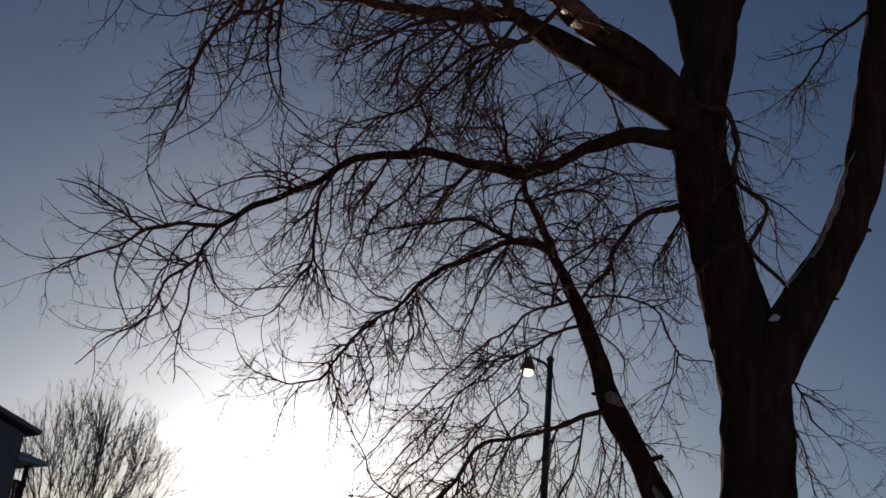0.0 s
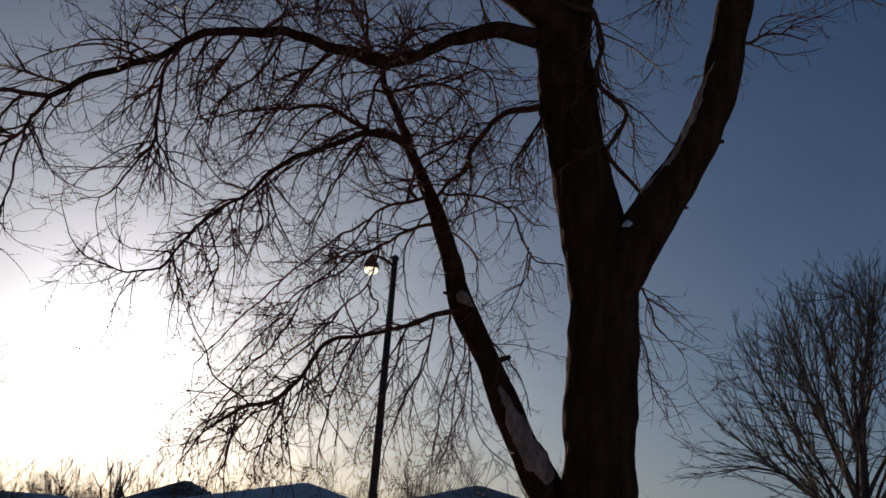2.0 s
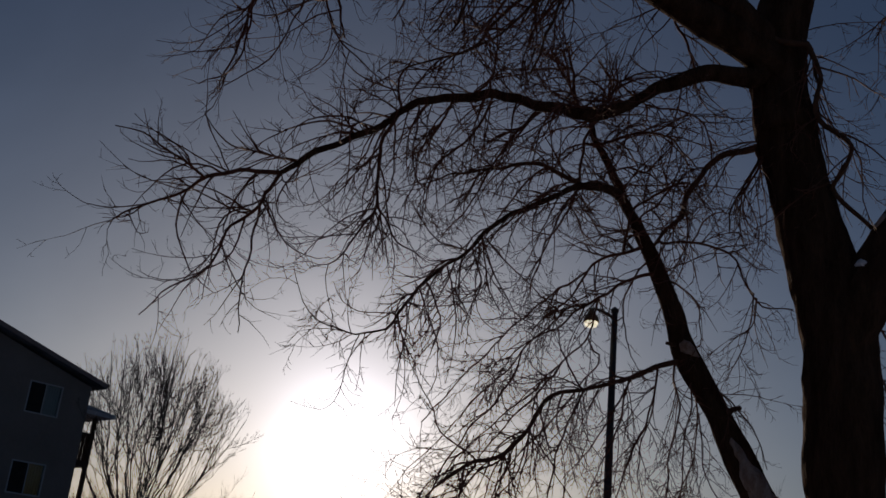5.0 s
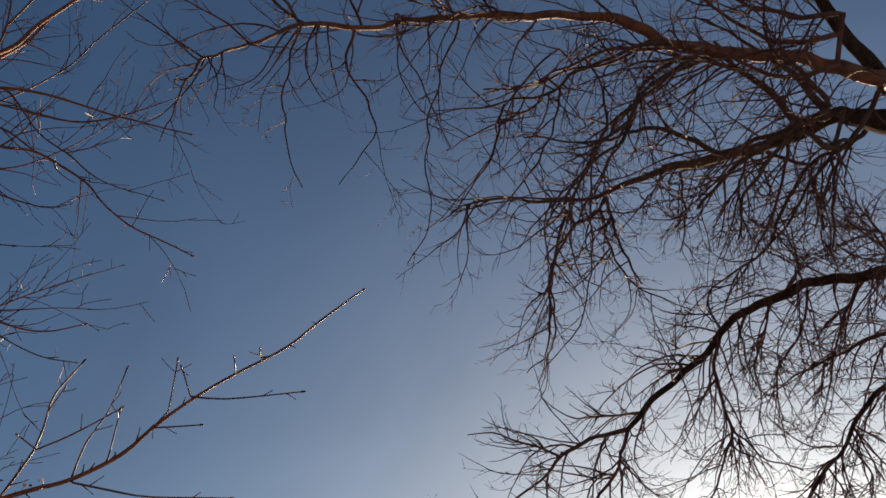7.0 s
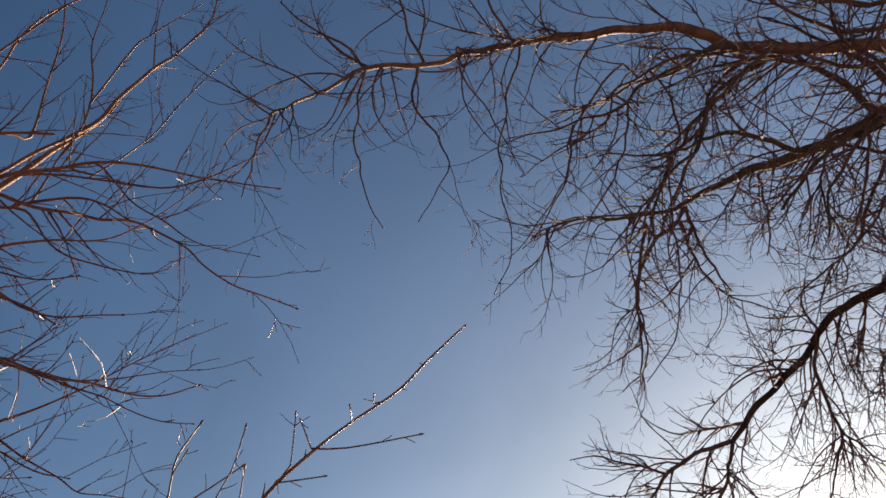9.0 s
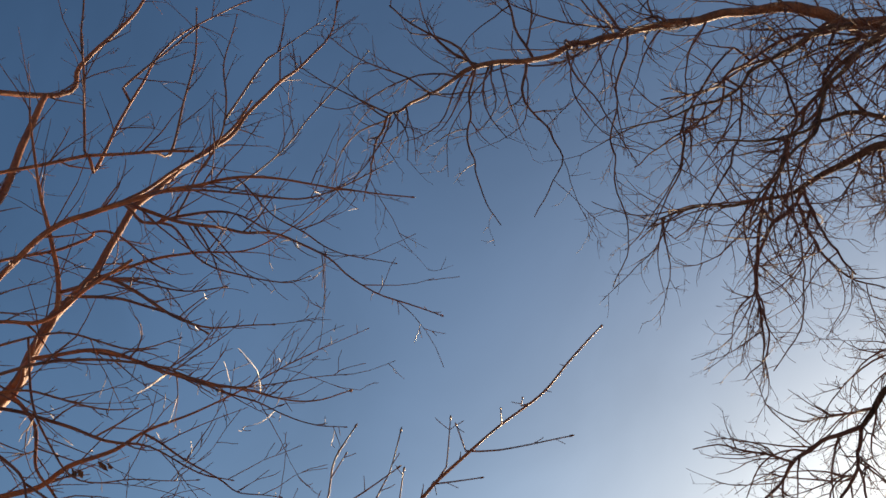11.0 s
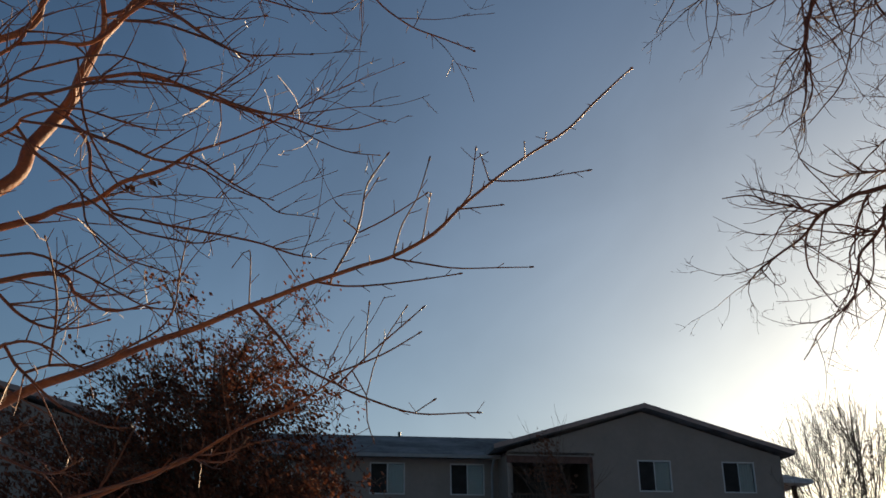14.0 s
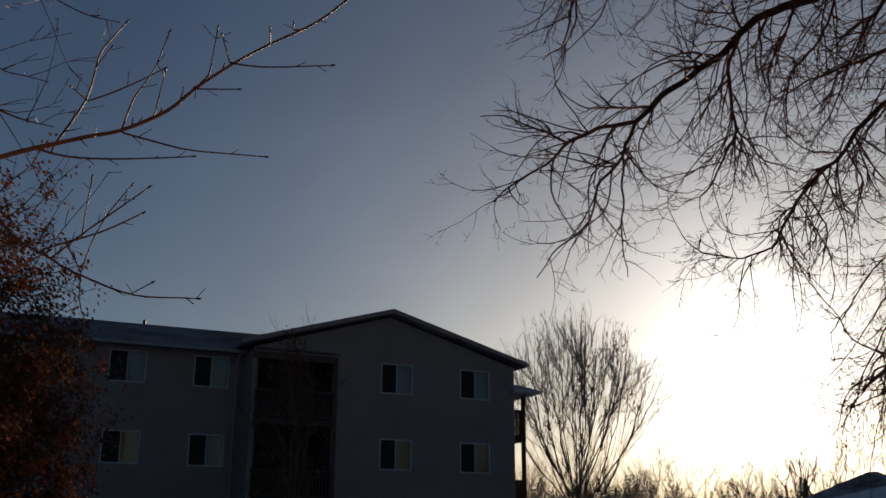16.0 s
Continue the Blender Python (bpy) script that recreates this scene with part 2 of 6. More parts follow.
def smooth_line(pts, step):
    """A Catmull-Rom line through rows of x, y, z, radius, at about that step."""
    p = np.array(pts, float)
    p = np.vstack([2 * p[0] - p[1], p, 2 * p[-1] - p[-2]])
    out = []
    for k in range(1, len(p) - 2):
        n = max(1, int(round(np.linalg.norm(p[k + 1, :3] - p[k, :3]) / step)))
        for t in np.arange(n) / n:
            a, b, c, d = p[k - 1 : k + 3]
            out.append(0.5 * (2 * b + (c - a) * t + (2 * a - 5 * b + 4 * c - d) * t**2 + (3 * b - a - 3 * c + d) * t**3))
    out.append(p[-2])
    out = np.array(out)
    out[:, 3] = np.maximum(out[:, 3], 0.0012)
    return out


# ---- ground ----
ground = Soup()
rings = [0, 4, 8, 14, 22, 34, 50, 80, 130, 220, 400, 900, 2500]
for k, r in enumerate(rings):
    for s in range(48):
        a = 2 * math.pi * s / 48
        z = 0.10 * noise.noise((r * math.cos(a) * 0.08, r * math.sin(a) * 0.08, 3.1)) if 0 < r < 130 else 0.0
        ground.v.append(Vector((r * math.cos(a), r * math.sin(a), z - 0.05)))
for k in range(len(rings) - 1):
    for s in range(48):
        i, j = k * 48 + s, k * 48 + (s + 1) % 48
        ground.f.append((i, i + 48, j + 48, j) if k else (i, i + 48, j + 48))
tagged(part("ground", ground, GROUND, smooth=True), "lawn under a thin cover of snow", "ground", kind="structure")


# ---- trees ----
def bend(rng, start, way, length, r0, segs, sag, wander, lift=0.0, curl=0.0):
    """The points of one twig: it sags under its weight, wanders, and may lift at its tip."""
    pts, radii, p, d = [Vector(start)], [r0], Vector(start), Vector(way).normalized()
    turn = Vector((rng.gauss(0, curl), rng.gauss(0, curl), rng.gauss(0, curl))) if curl else Vector((0, 0, 0))
    for k in range(segs):
        s = (k + 1) / segs
        if curl:
            turn = turn * 0.80 + Vector((rng.gauss(0, curl), rng.gauss(0, curl), rng.gauss(0, curl))) * 0.55
        d = d + turn + Vector((rng.gauss(0, wander), rng.gauss(0, wander), rng.gauss(0, wander) - sag * (1 - s) + lift * s * s))
        d.normalize()
        p = p + d * (length / segs)
        pts.append(p.copy())
        radii.append(max(r0 * (1 - 0.7 * s), 0.0011))
    return pts, radii


def spray(rng, soup, line, per_metre, length, thin, sag, lift, depth, wander=0.16, spread=0.9, floor=0.0018, fork=7.5, near=0.36, curl=0.0, shrink=0.40):
    """Twigs along a limb, each with smaller ones, down to the given depth."""
    pts = np.asarray(line)
    gaps = np.linalg.norm(np.diff(pts[:, :3], axis=0), axis=1)
    total = gaps.sum()
    reach = np.r_[0, np.cumsum(gaps)]
    count = int(total * per_metre + rng.random())
    for _ in range(count):
        s = total * (0.06 + 0.94 * rng.random())
        k = min(int(np.searchsorted(reach, s)) - 1, len(gaps) - 1)
        k = max(k, 0)
        f = (s - reach[k]) / max(gaps[k], 1e-6)
        p = Vector(pts[k, :3] * (1 - f) + pts[k + 1, :3] * f)
        r = pts[k, 3]
        along = Vector(pts[k + 1, :3] - pts[k, :3]).normalized()
        turn = Vector((rng.gauss(0, 1), rng.gauss(0, 1), rng.gauss(0, 1)))
        out = (turn - along * turn.dot(along)).normalized()
        way = along * rng.uniform(0.4, 1.05) + out * spread + Vector((0, 0, 0.10))
        far = length * rng.uniform(0.45, 1.2) * min(1.0, near + 30 * r)
        r0 = max(min(r * 0.7, thin * rng.uniform(0.7, 1.25)), floor)
        line2, radii = bend(rng, p, way, far, r0, max(4, int(far / 0.085)), sag, wander, lift, curl)
        soup.tube(line2, radii, 4 if r0 > 0.004 else 3, cap=False)
        if depth > 1:
            sub = np.array([(*q, w) for q, w in zip(line2, radii)])
            spray(rng, soup, sub, fork, length * shrink, thin * 0.62, sag * 0.8, lift * 1.1, depth - 1, wander * 1.1, spread * 0.9, floor * 0.85, fork, near, curl, shrink)


maple = tagged(new("maple_tree"), "large bare silver maple with forked dark trunk and drooping twigs", "tree")
maple.location = (1.75, 8.34, 0)
maple_rng = random.Random(11)
maple_twigs = Soup()


def world_part(name, soup, mat, parent, label="", smooth=False):
    """A part given in world places, under a thing that stands elsewhere."""
    base = Vector(parent.location)
    soup.v = [v - base for v in soup.v]
    return part(name, soup, mat, parent, label, smooth)


def lumpy(line, amount, seed):
    """Uneven thickness along a limb."""
    out = line.copy()
    for q in out:
        q[3] *= 1 + amount * noise.noise((q[0] * 2.2, q[1] * 2.2, q[2] * 2.2 + seed))
    return out


def furrowed(soup, line, sides=44):
    """A thick stem with long ridges and furrows in its bark."""
    start = len(soup.v)
    soup.tube([q[:3] for q in line], line[:, 3], sides)
    for k, q in enumerate(line):
        c = Vector(q[:3])
        for s in range(sides):
            v = soup.v[start + k * sides + s]
            a = 2 * math.pi * s / sides
            along = k * 0.045
            ridge = abs(noise.noise((math.cos(a) * 5.2 + 3.1, math.sin(a) * 5.2, along * 2.6)))
            fine = noise.noise((math.cos(a) * 11, math.sin(a) * 11 + 7.0, along * 9))
            soup.v[start + k * sides + s] = c + (v - c) * (1 - 0.16 * (0.45 - ridge) + 0.022 * fine)


def gnarled(line, amount, slim):
    """Crooked thin wood: a field of kinks that leaves forks together, and slimmer shoots."""
    out = line.copy()
    for q in out:
        thin = min(1.0, max(0.0, (0.115 - q[3]) / 0.05))
        p = Vector(q[:3])
        shift = noise.noise_vector(p * 1.9) * 0.9 + noise.noise_vector(p * 5.3 + Vector((4, 1, 7))) * 0.65
        q[:3] += np.array(shift) * amount * thin
        q[3] *= 1 - (1 - slim) * thin
    return out


def rooted(limbs, reach):
    """Each limb, carried back to the nearest thicker wood where its foot stands free."""
    lines = [np.array(l[0], float) for l in limbs]
    dense = [smooth_line(l, 0.05) for l in lines]
    out = []
    for k, line in enumerate(lines):
        foot, best, way = line[0], None, line[1, :3] - line[0, :3]
        for j, other in enumerate(dense):
            if j == k:
                continue
            ok = other[other[:, 3] >= foot[3] * 0.8]
            if not len(ok):
                continue
            gap = np.linalg.norm(ok[:, :3] - foot[:3], axis=1)
            onward = (foot[:3] - ok[:, :3]) @ (way / np.linalg.norm(way)) / np.maximum(gap, 1e-6)
            cost = np.where(gap < ok[:, 3] * 0.9, 0.0, gap * (1.7 - onward))
            i = int(cost.argmin())
            if best is None or cost[i] < best[2]:
                best = (gap[i], ok[i], cost[i])
        if best is not None and best[1][3] * 0.8 < best[0] < reach:
            half = (best[1][:3] + foot[:3]) / 2
            wood = min(foot[3] * 1.12, best[1][3])
            line = np.vstack([[*best[1][:3], wood], [*half, wood * 0.97], line])
        out.append((line, *limbs[k][1:]))
    return out


maple_limbs = []


def maple_limb(pts, twigs=1.0, name="limb", mat=None, droop=0.31):
    maple_limbs.append((pts, twigs, name, mat, droop))


def grow_maple(pts, twigs, name, mat, droop):
    close = np.mean([q[1] for q in pts]) < 6.3
    slim = 0.92 if close else 0.72
    line = gnarled(lumpy(smooth_line(pts, 0.07), 0.16, 1.7), 0.045, slim)
    soup = Soup()
    thick = line[:, 3].max()
    if thick > 0.085:
        line = gnarled(lumpy(smooth_line(pts, 0.045), 0.16, 1.7), 0.045, slim)
        furrowed(soup, line)
    else:
        soup.tube([q[:3] for q in line], line[:, 3], 8 if thick > 0.03 else 6)
    world_part(name, soup, mat or (BARK if name != "limb" or thick > 0.045 else DARK_LIMB if thick > 0.02 else TWIG), maple, smooth=True)
    if twigs:
        thin = line[line[:, 3] < 0.085]
        if len(thin) > 2:
            spray(maple_rng, maple_twigs, thin, (7.6 * (1.3 if thick > 0.03 else 1.0) if close else 9.0) * twigs, 1.15, 0.0076 if close else 0.0088, droop * (0.5 if close else 0.95), 0.14, 3, 0.085, 0.80, floor=0.0026 if close else 0.0034, fork=8.0 if close else 9.5, near=0.15 if close and thick < 0.0125 else 0.36, curl=0.15 if close else 0.125, shrink=0.42)


maple_limb([(1.80, 8.34, -0.1, 0.46), (1.79, 8.34, 0.35, 0.37), (1.77, 8.34, 1.2, 0.32), (1.77, 8.34, 2.4, 0.305)], 0, "trunk")
maple_limb([(1.72, 8.36, 0.3, 0.22), (1.66, 8.42, 1.2, 0.175), (1.50, 8.47, 2.05, 0.157), (1.36, 8.50, 2.44, 0.149)], 0, "stem")
maple_limb([(1.77, 8.34, 2.32, 0.3052), (1.75, 8.34, 3.15, 0.2942), (1.76, 8.34, 3.82, 0.3086), (1.76, 8.34, 4.27, 0.2928), (1.78, 8.34, 4.63, 0.1758), (1.79, 8.33, 4.84, 0.0506)], twigs=0, name="trunk")
maple_limb([(1.74, 8.34, 4.02, 0.2955), (1.66, 8.38, 4.63, 0.2822), (1.54, 8.42, 5.17, 0.2629), (1.39, 8.48, 6.02, 0.2629), (1.32, 8.50, 6.55, 0.2537)], twigs=0, name="stem")
maple_limb([(1.38, 8.39, 5.95, 0.2633), (1.32, 8.42, 6.57, 0.2718), (1.35, 8.44, 7.09, 0.2396), (1.43, 8.44, 7.43, 0.2384), (1.49, 8.45, 8.00, 0.2642), (1.57, 8.46, 8.44, 0.2710), (1.61, 8.46, 8.82, 0.2771), (1.65, 8.48, 9.70, 0.2586), (1.74, 8.50, 11.00, 0.2290), (1.92, 8.51, 12.52, 0.1796)], twigs=0, name="stem")
maple_limb([(1.34, 8.50, 7.29, 0.1275), (1.26, 8.50, 7.81, 0.1369), (1.17, 8.51, 8.23, 0.1310), (1.07, 8.52, 8.56, 0.1272), (0.98, 8.53, 8.89, 0.1265), (0.83, 8.54, 9.68, 0.1124), (0.69, 8.54, 10.68, 0.0911)], twigs=0.1, name="stem")
maple_limb([(1.74, 8.24, 3.91, 0.1967), (1.95, 8.24, 4.45, 0.2311), (2.18, 8.23, 4.89, 0.2151), (2.41, 8.21, 5.28, 0.1931), (2.57, 8.19, 5.64, 0.1780), (2.72, 8.18, 6.10, 0.1686), (2.83, 8.19, 6.71, 0.1601), (2.95, 8.19, 7.35, 0.1688), (3.08, 8.18, 8.02, 0.1725), (3.29, 8.15, 8.72, 0.1765), (3.57, 8.10, 9.67, 0.1534), (3.89, 8.03, 10.84, 0.1072)], twigs=0.15, name="stem")
maple_limb([(1.38, 8.49, 2.38, 0.1488), (1.16, 8.52, 2.76, 0.1398), (0.95, 8.54, 3.18, 0.1214), (0.77, 8.56, 3.57, 0.1127), (0.55, 8.57, 3.97, 0.1090), (0.39, 8.58, 4.48, 0.0957), (0.18, 8.59, 4.98, 0.0770), (-0.04, 8.59, 5.40, 0.0627), (-0.17, 8.58, 5.70, 0.0529), (-0.27, 8.58, 5.95, 0.0455), (-0.40, 8.57, 6.26, 0.0353)], twigs=0.7, name="stem")
maple_limb([(1.08, 8.17, 6.42, 0.1034), (0.68, 8.08, 6.40, 0.0887), (0.33, 7.96, 6.21, 0.0817), (0.03, 7.85, 6.01, 0.0698), (-0.31, 7.72, 5.85, 0.0710), (-0.70, 7.54, 5.81, 0.0650), (-1.07, 7.35, 5.83, 0.0544), (-1.42, 7.14, 5.70, 0.0485), (-1.66, 6.97, 5.53, 0.0428), (-1.87, 6.80, 5.25, 0.0394), (-2.06, 6.62, 5.01, 0.0339), (-2.26, 6.44, 4.83, 0.0310), (-2.38, 6.30, 4.63, 0.0261)], droop=0.2, twigs=1.3)
maple_limb([(-2.38, 6.30, 4.63, 0.0217), (-2.58, 6.12, 4.55, 0.0172), (-2.79, 5.91, 4.41, 0.0148), (-2.92, 5.76, 4.21, 0.0103), (-3.05, 5.59, 4.04, 0.0081), (-3.16, 5.43, 3.87, 0.0040)], droop=0.05, twigs=1.6)
maple_limb([(-2.38, 6.30, 4.63, 0.0174), (-2.45, 6.23, 4.42, 0.0150), (-2.49, 6.18, 4.27, 0.0127), (-2.60, 6.07, 4.09, 0.0105), (-2.64, 5.99, 3.81, 0.0082), (-2.81, 5.83, 3.58, 0.0061), (-2.93, 5.69, 3.34, 0.0040)], droop=0.12, twigs=1.3)
maple_limb([(-2.47, 6.15, 4.26, 0.0106), (-2.45, 6.09, 3.93, 0.0083), (-2.42, 6.02, 3.58, 0.0061), (-2.37, 5.98, 3.29, 0.0040)], twigs=0.8)
maple_limb([(-2.78, 5.88, 4.39, 0.0105), (-2.95, 5.70, 4.49, 0.0084), (-3.10, 5.54, 4.56, 0.0062), (-3.23, 5.39, 4.55, 0.0041)], droop=0.03, twigs=1.6)
maple_limb([(-1.78, 6.95, 5.40, 0.0236), (-1.84, 6.86, 5.11, 0.0208), (-1.84, 6.79, 4.82, 0.0181), (-1.78, 6.75, 4.56, 0.0156), (-1.88, 6.64, 4.31, 0.0109), (-1.97, 6.52, 4.01, 0.0085), (-2.10, 6.41, 3.93, 0.0042)], twigs=1.3)
maple_limb([(-1.78, 6.74, 4.56, 0.0133), (-1.57, 6.69, 4.27, 0.0087), (-1.32, 6.66, 4.08, 0.0064)], twigs=1)
maple_limb([(-0.07, 8.13, 5.29, 0.0616), (-0.35, 8.01, 5.28, 0.0509), (-0.54, 7.93, 5.19, 0.0353), (-0.82, 7.79, 4.99, 0.0321), (-1.07, 7.63, 4.71, 0.0265), (-1.29, 7.46, 4.39, 0.0212), (-1.49, 7.30, 4.11, 0.0184), (-1.60, 7.18, 3.88, 0.0158), (-1.71, 7.07, 3.70, 0.0134), (-1.94, 6.90, 3.60, 0.0088), (-2.16, 6.70, 3.71, 0.0065), (-2.25, 6.57, 3.89, 0.0043)], twigs=1.5)
maple_limb([(-0.36, 8.05, 5.29, 0.0409), (-0.56, 7.92, 5.38, 0.0304), (-0.75, 7.79, 5.43, 0.0252), (-0.97, 7.63, 5.30, 0.0198), (-1.30, 7.38, 5.10, 0.0120), (-1.61, 7.10, 4.87, 0.0070)], twigs=1.4)
maple_limb([(0.46, 8.50, 3.89, 0.0343), (0.17, 8.42, 3.76, 0.0291), (-0.06, 8.35, 3.67, 0.0264), (-0.28, 8.28, 3.58, 0.0238), (-0.51, 8.20, 3.50, 0.0259), (-0.62, 8.14, 3.36, 0.0257), (-0.72, 8.05, 3.10, 0.0230), (-0.87, 7.97, 2.94, 0.0228), (-1.11, 7.85, 2.82, 0.0203), (-1.30, 7.73, 2.64, 0.0156)], twigs=1.5)
maple_limb([(0.22, 8.50, 4.68, 0.0226), (0.01, 8.42, 4.58, 0.0199), (-0.17, 8.32, 4.38, 0.0171), (-0.35, 8.23, 4.23, 0.0145), (-0.51, 8.13, 4.01, 0.0119), (-0.76, 7.99, 3.86, 0.0093), (-0.96, 7.80, 3.46, 0.0068)], twigs=1.6)
maple_limb([(1.15, 8.51, 5.89, 0.0478), (0.89, 8.51, 5.85, 0.0423), (0.69, 8.49, 5.68, 0.0366), (0.54, 8.46, 5.40, 0.0335), (0.49, 8.44, 5.19, 0.0306), (0.37, 8.42, 5.07, 0.0253), (0.25, 8.40, 4.91, 0.0226)], twigs=1)
maple_limb([(1.15, 8.46, 5.76, 0.0237), (1.03, 8.44, 5.52, 0.0155), (0.92, 8.42, 5.30, 0.0128), (0.90, 8.38, 5.04, 0.0101)], twigs=1)
maple_limb([(0.33, 8.50, 4.96, 0.0203), (0.64, 8.56, 4.98, 0.0179), (0.90, 8.61, 4.91, 0.0154), (1.02, 8.65, 4.72, 0.0128), (1.19, 8.70, 4.48, 0.0102), (1.45, 8.73, 4.46, 0.0077)], twigs=1)
maple_limb([(-0.27, 8.48, 5.91, 0.0212), (-0.01, 8.45, 6.00, 0.0185), (0.30, 8.39, 6.00, 0.0158), (0.52, 8.34, 5.76, 0.0103), (0.63, 8.30, 5.59, 0.0077)], twigs=1.2)
maple_limb([(0.08, 8.50, 4.91, 0.0203), (-0.16, 8.37, 4.76, 0.0174), (-0.33, 8.25, 4.55, 0.0147), (-0.44, 8.12, 4.27, 0.0096), (-0.68, 7.94, 3.99, 0.0070)], twigs=1.4)
maple_limb([(-0.34, 8.53, 6.13, 0.0242), (-0.41, 8.44, 5.79, 0.0210), (-0.46, 8.32, 5.28, 0.0152), (-0.65, 8.17, 4.83, 0.0123), (-0.75, 8.03, 4.36, 0.0071)], twigs=1.4)
maple_limb([(1.52, 8.13, 6.70, 0.0386), (1.61, 8.15, 6.41, 0.0300), (1.60, 8.18, 6.08, 0.0323), (1.84, 8.19, 5.81, 0.0293), (1.86, 8.20, 5.63, 0.0265), (1.74, 8.25, 5.38, 0.0316), (1.88, 8.26, 5.22, 0.0262), (2.04, 8.26, 5.07, 0.0209)], twigs=0.6)
maple_limb([(2.86, 8.17, 7.81, 0.0270), (2.61, 8.09, 7.57, 0.0205), (2.37, 7.99, 7.22, 0.0170), (2.16, 7.87, 6.84, 0.0110), (2.02, 7.75, 6.47, 0.0053)], twigs=0.8)
maple_limb([(3.05, 8.38, 6.67, 0.0226), (3.30, 8.39, 6.79, 0.0143), (3.61, 8.40, 6.75, 0.0086)], twigs=1)
maple_limb([(3.08, 8.37, 7.72, 0.0179), (3.55, 8.31, 7.56, 0.0149), (4.04, 8.22, 7.36, 0.0119)], twigs=1)
maple_limb([(2.64, 8.19, 5.50, 0.0338), (2.73, 8.25, 5.57, 0.0263), (2.77, 8.26, 5.58, 0.0237)], twigs=0)
maple_limb([(2.39, 8.26, 4.91, 0.0254), (2.49, 8.34, 4.95, 0.0180)], twigs=0)
maple_limb([(0.90, 8.48, 3.50, 0.0388), (0.98, 8.58, 3.56, 0.0295)], twigs=0)
maple_limb([(0.48, 8.50, 4.02, 0.0295), (0.40, 8.40, 4.02, 0.0219)], twigs=0)
maple_limb([(1.13, 8.16, 6.83, 0.1647), (0.81, 7.99, 7.08, 0.1422), (0.51, 7.75, 7.20, 0.1267), (0.26, 7.45, 7.19, 0.1156)], twigs=0.2, mat=BARK)
# outer overhead limb, its sunlit orange painted into the bark; the root stays dark
maple_limb([(0.51, 7.75, 7.20, 0.0887), (0.26, 7.45, 7.19, 0.1156), (0.11, 6.14, 6.50, 0.0766), (-0.25, 5.91, 6.73, 0.0562), (-0.53, 5.73, 6.82, 0.0514), (-0.85, 5.51, 6.88, 0.0531), (-1.11, 5.30, 7.02, 0.0486), (-1.30, 5.12, 7.19, 0.0444), (-1.60, 4.85, 7.27, 0.0397), (-1.91, 4.54, 7.22, 0.0325), (-2.20, 4.21, 7.14, 0.0275), (-2.46, 3.85, 6.96, 0.0226), (-2.65, 3.55, 6.78, 0.0199), (-2.83, 3.18, 6.62, 0.0173), (-2.94, 2.90, 6.33, 0.0129), (-3.02, 2.60, 5.97, 0.0105), (-3.01, 2.42, 5.59, 0.0066), (-2.94, 2.28, 5.09, 0.0031)], twigs=0.9, mat=LIT_LIMB)
maple_limb([(1.20, 8.21, 6.62, 0.1745), (0.83, 8.04, 6.82, 0.1570), (0.49, 7.85, 6.94, 0.1447), (0.16, 7.60, 7.01, 0.1315), (-0.10, 7.23, 6.94, 0.1118), (-0.33, 6.61, 6.73, 0.0814), (-0.54, 6.48, 6.64, 0.0683), (-0.86, 6.24, 6.45, 0.0548), (-1.07, 6.07, 6.37, 0.0471)], twigs=0.2, mat=BARK)
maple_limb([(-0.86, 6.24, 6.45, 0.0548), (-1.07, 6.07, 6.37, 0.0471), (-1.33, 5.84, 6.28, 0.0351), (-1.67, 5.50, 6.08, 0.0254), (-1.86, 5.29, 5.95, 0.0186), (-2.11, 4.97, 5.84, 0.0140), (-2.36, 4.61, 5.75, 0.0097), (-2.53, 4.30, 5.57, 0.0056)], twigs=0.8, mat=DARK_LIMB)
maple_limb([(-0.97, 5.59, 6.03, 0.0229), (-1.09, 5.40, 6.11, 0.0206), (-1.23, 5.19, 6.14, 0.0183), (-1.42, 4.92, 6.04, 0.0138), (-1.62, 4.61, 5.86, 0.0095), (-1.82, 4.22, 5.78, 0.0055)], twigs=0.86)
maple_limb([(-0.92, 5.80, 7.14, 0.0256), (-1.22, 5.52, 6.91, 0.0201), (-1.45, 5.24, 6.56, 0.0171), (-1.64, 4.96, 6.14, 0.0121), (-1.74, 4.68, 5.60, 0.0094), (-1.77, 4.47, 5.14, 0.0053)], twigs=0.86)
maple_limb([(-1.21, 5.63, 7.30, 0.0187), (-1.50, 5.28, 7.16, 0.0158), (-1.72, 4.97, 6.93, 0.0130), (-1.92, 4.63, 6.57, 0.0082), (-2.09, 4.31, 6.32, 0.0059)], twigs=0.81)
maple_limb([(-2.22, 4.23, 7.16, 0.0106), (-2.37, 4.08, 6.49, 0.0079), (-2.42, 3.99, 5.96, 0.0066), (-2.42, 3.95, 5.50, 0.0054), (-2.41, 3.91, 5.13, 0.0043), (-2.52, 3.80, 4.90, 0.0033)], twigs=0.44)
maple_limb([(-2.66, 3.56, 6.79, 0.0120), (-2.70, 3.50, 6.37, 0.0095), (-2.59, 3.56, 6.07, 0.0074), (-2.55, 3.56, 5.75, 0.0053), (-2.69, 3.41, 5.37, 0.0034)], twigs=0.44)
maple_limb([(-2.82, 3.16, 6.58, 0.0096), (-2.85, 3.08, 6.06, 0.0072), (-2.81, 3.07, 5.56, 0.0051), (-2.73, 3.10, 5.16, 0.0033)], twigs=0.31)
maple_limb([(-2.25, 4.21, 7.19, 0.0128), (-2.30, 4.06, 7.43, 0.0108), (-2.28, 3.96, 7.71, 0.0088)], twigs=0.31)
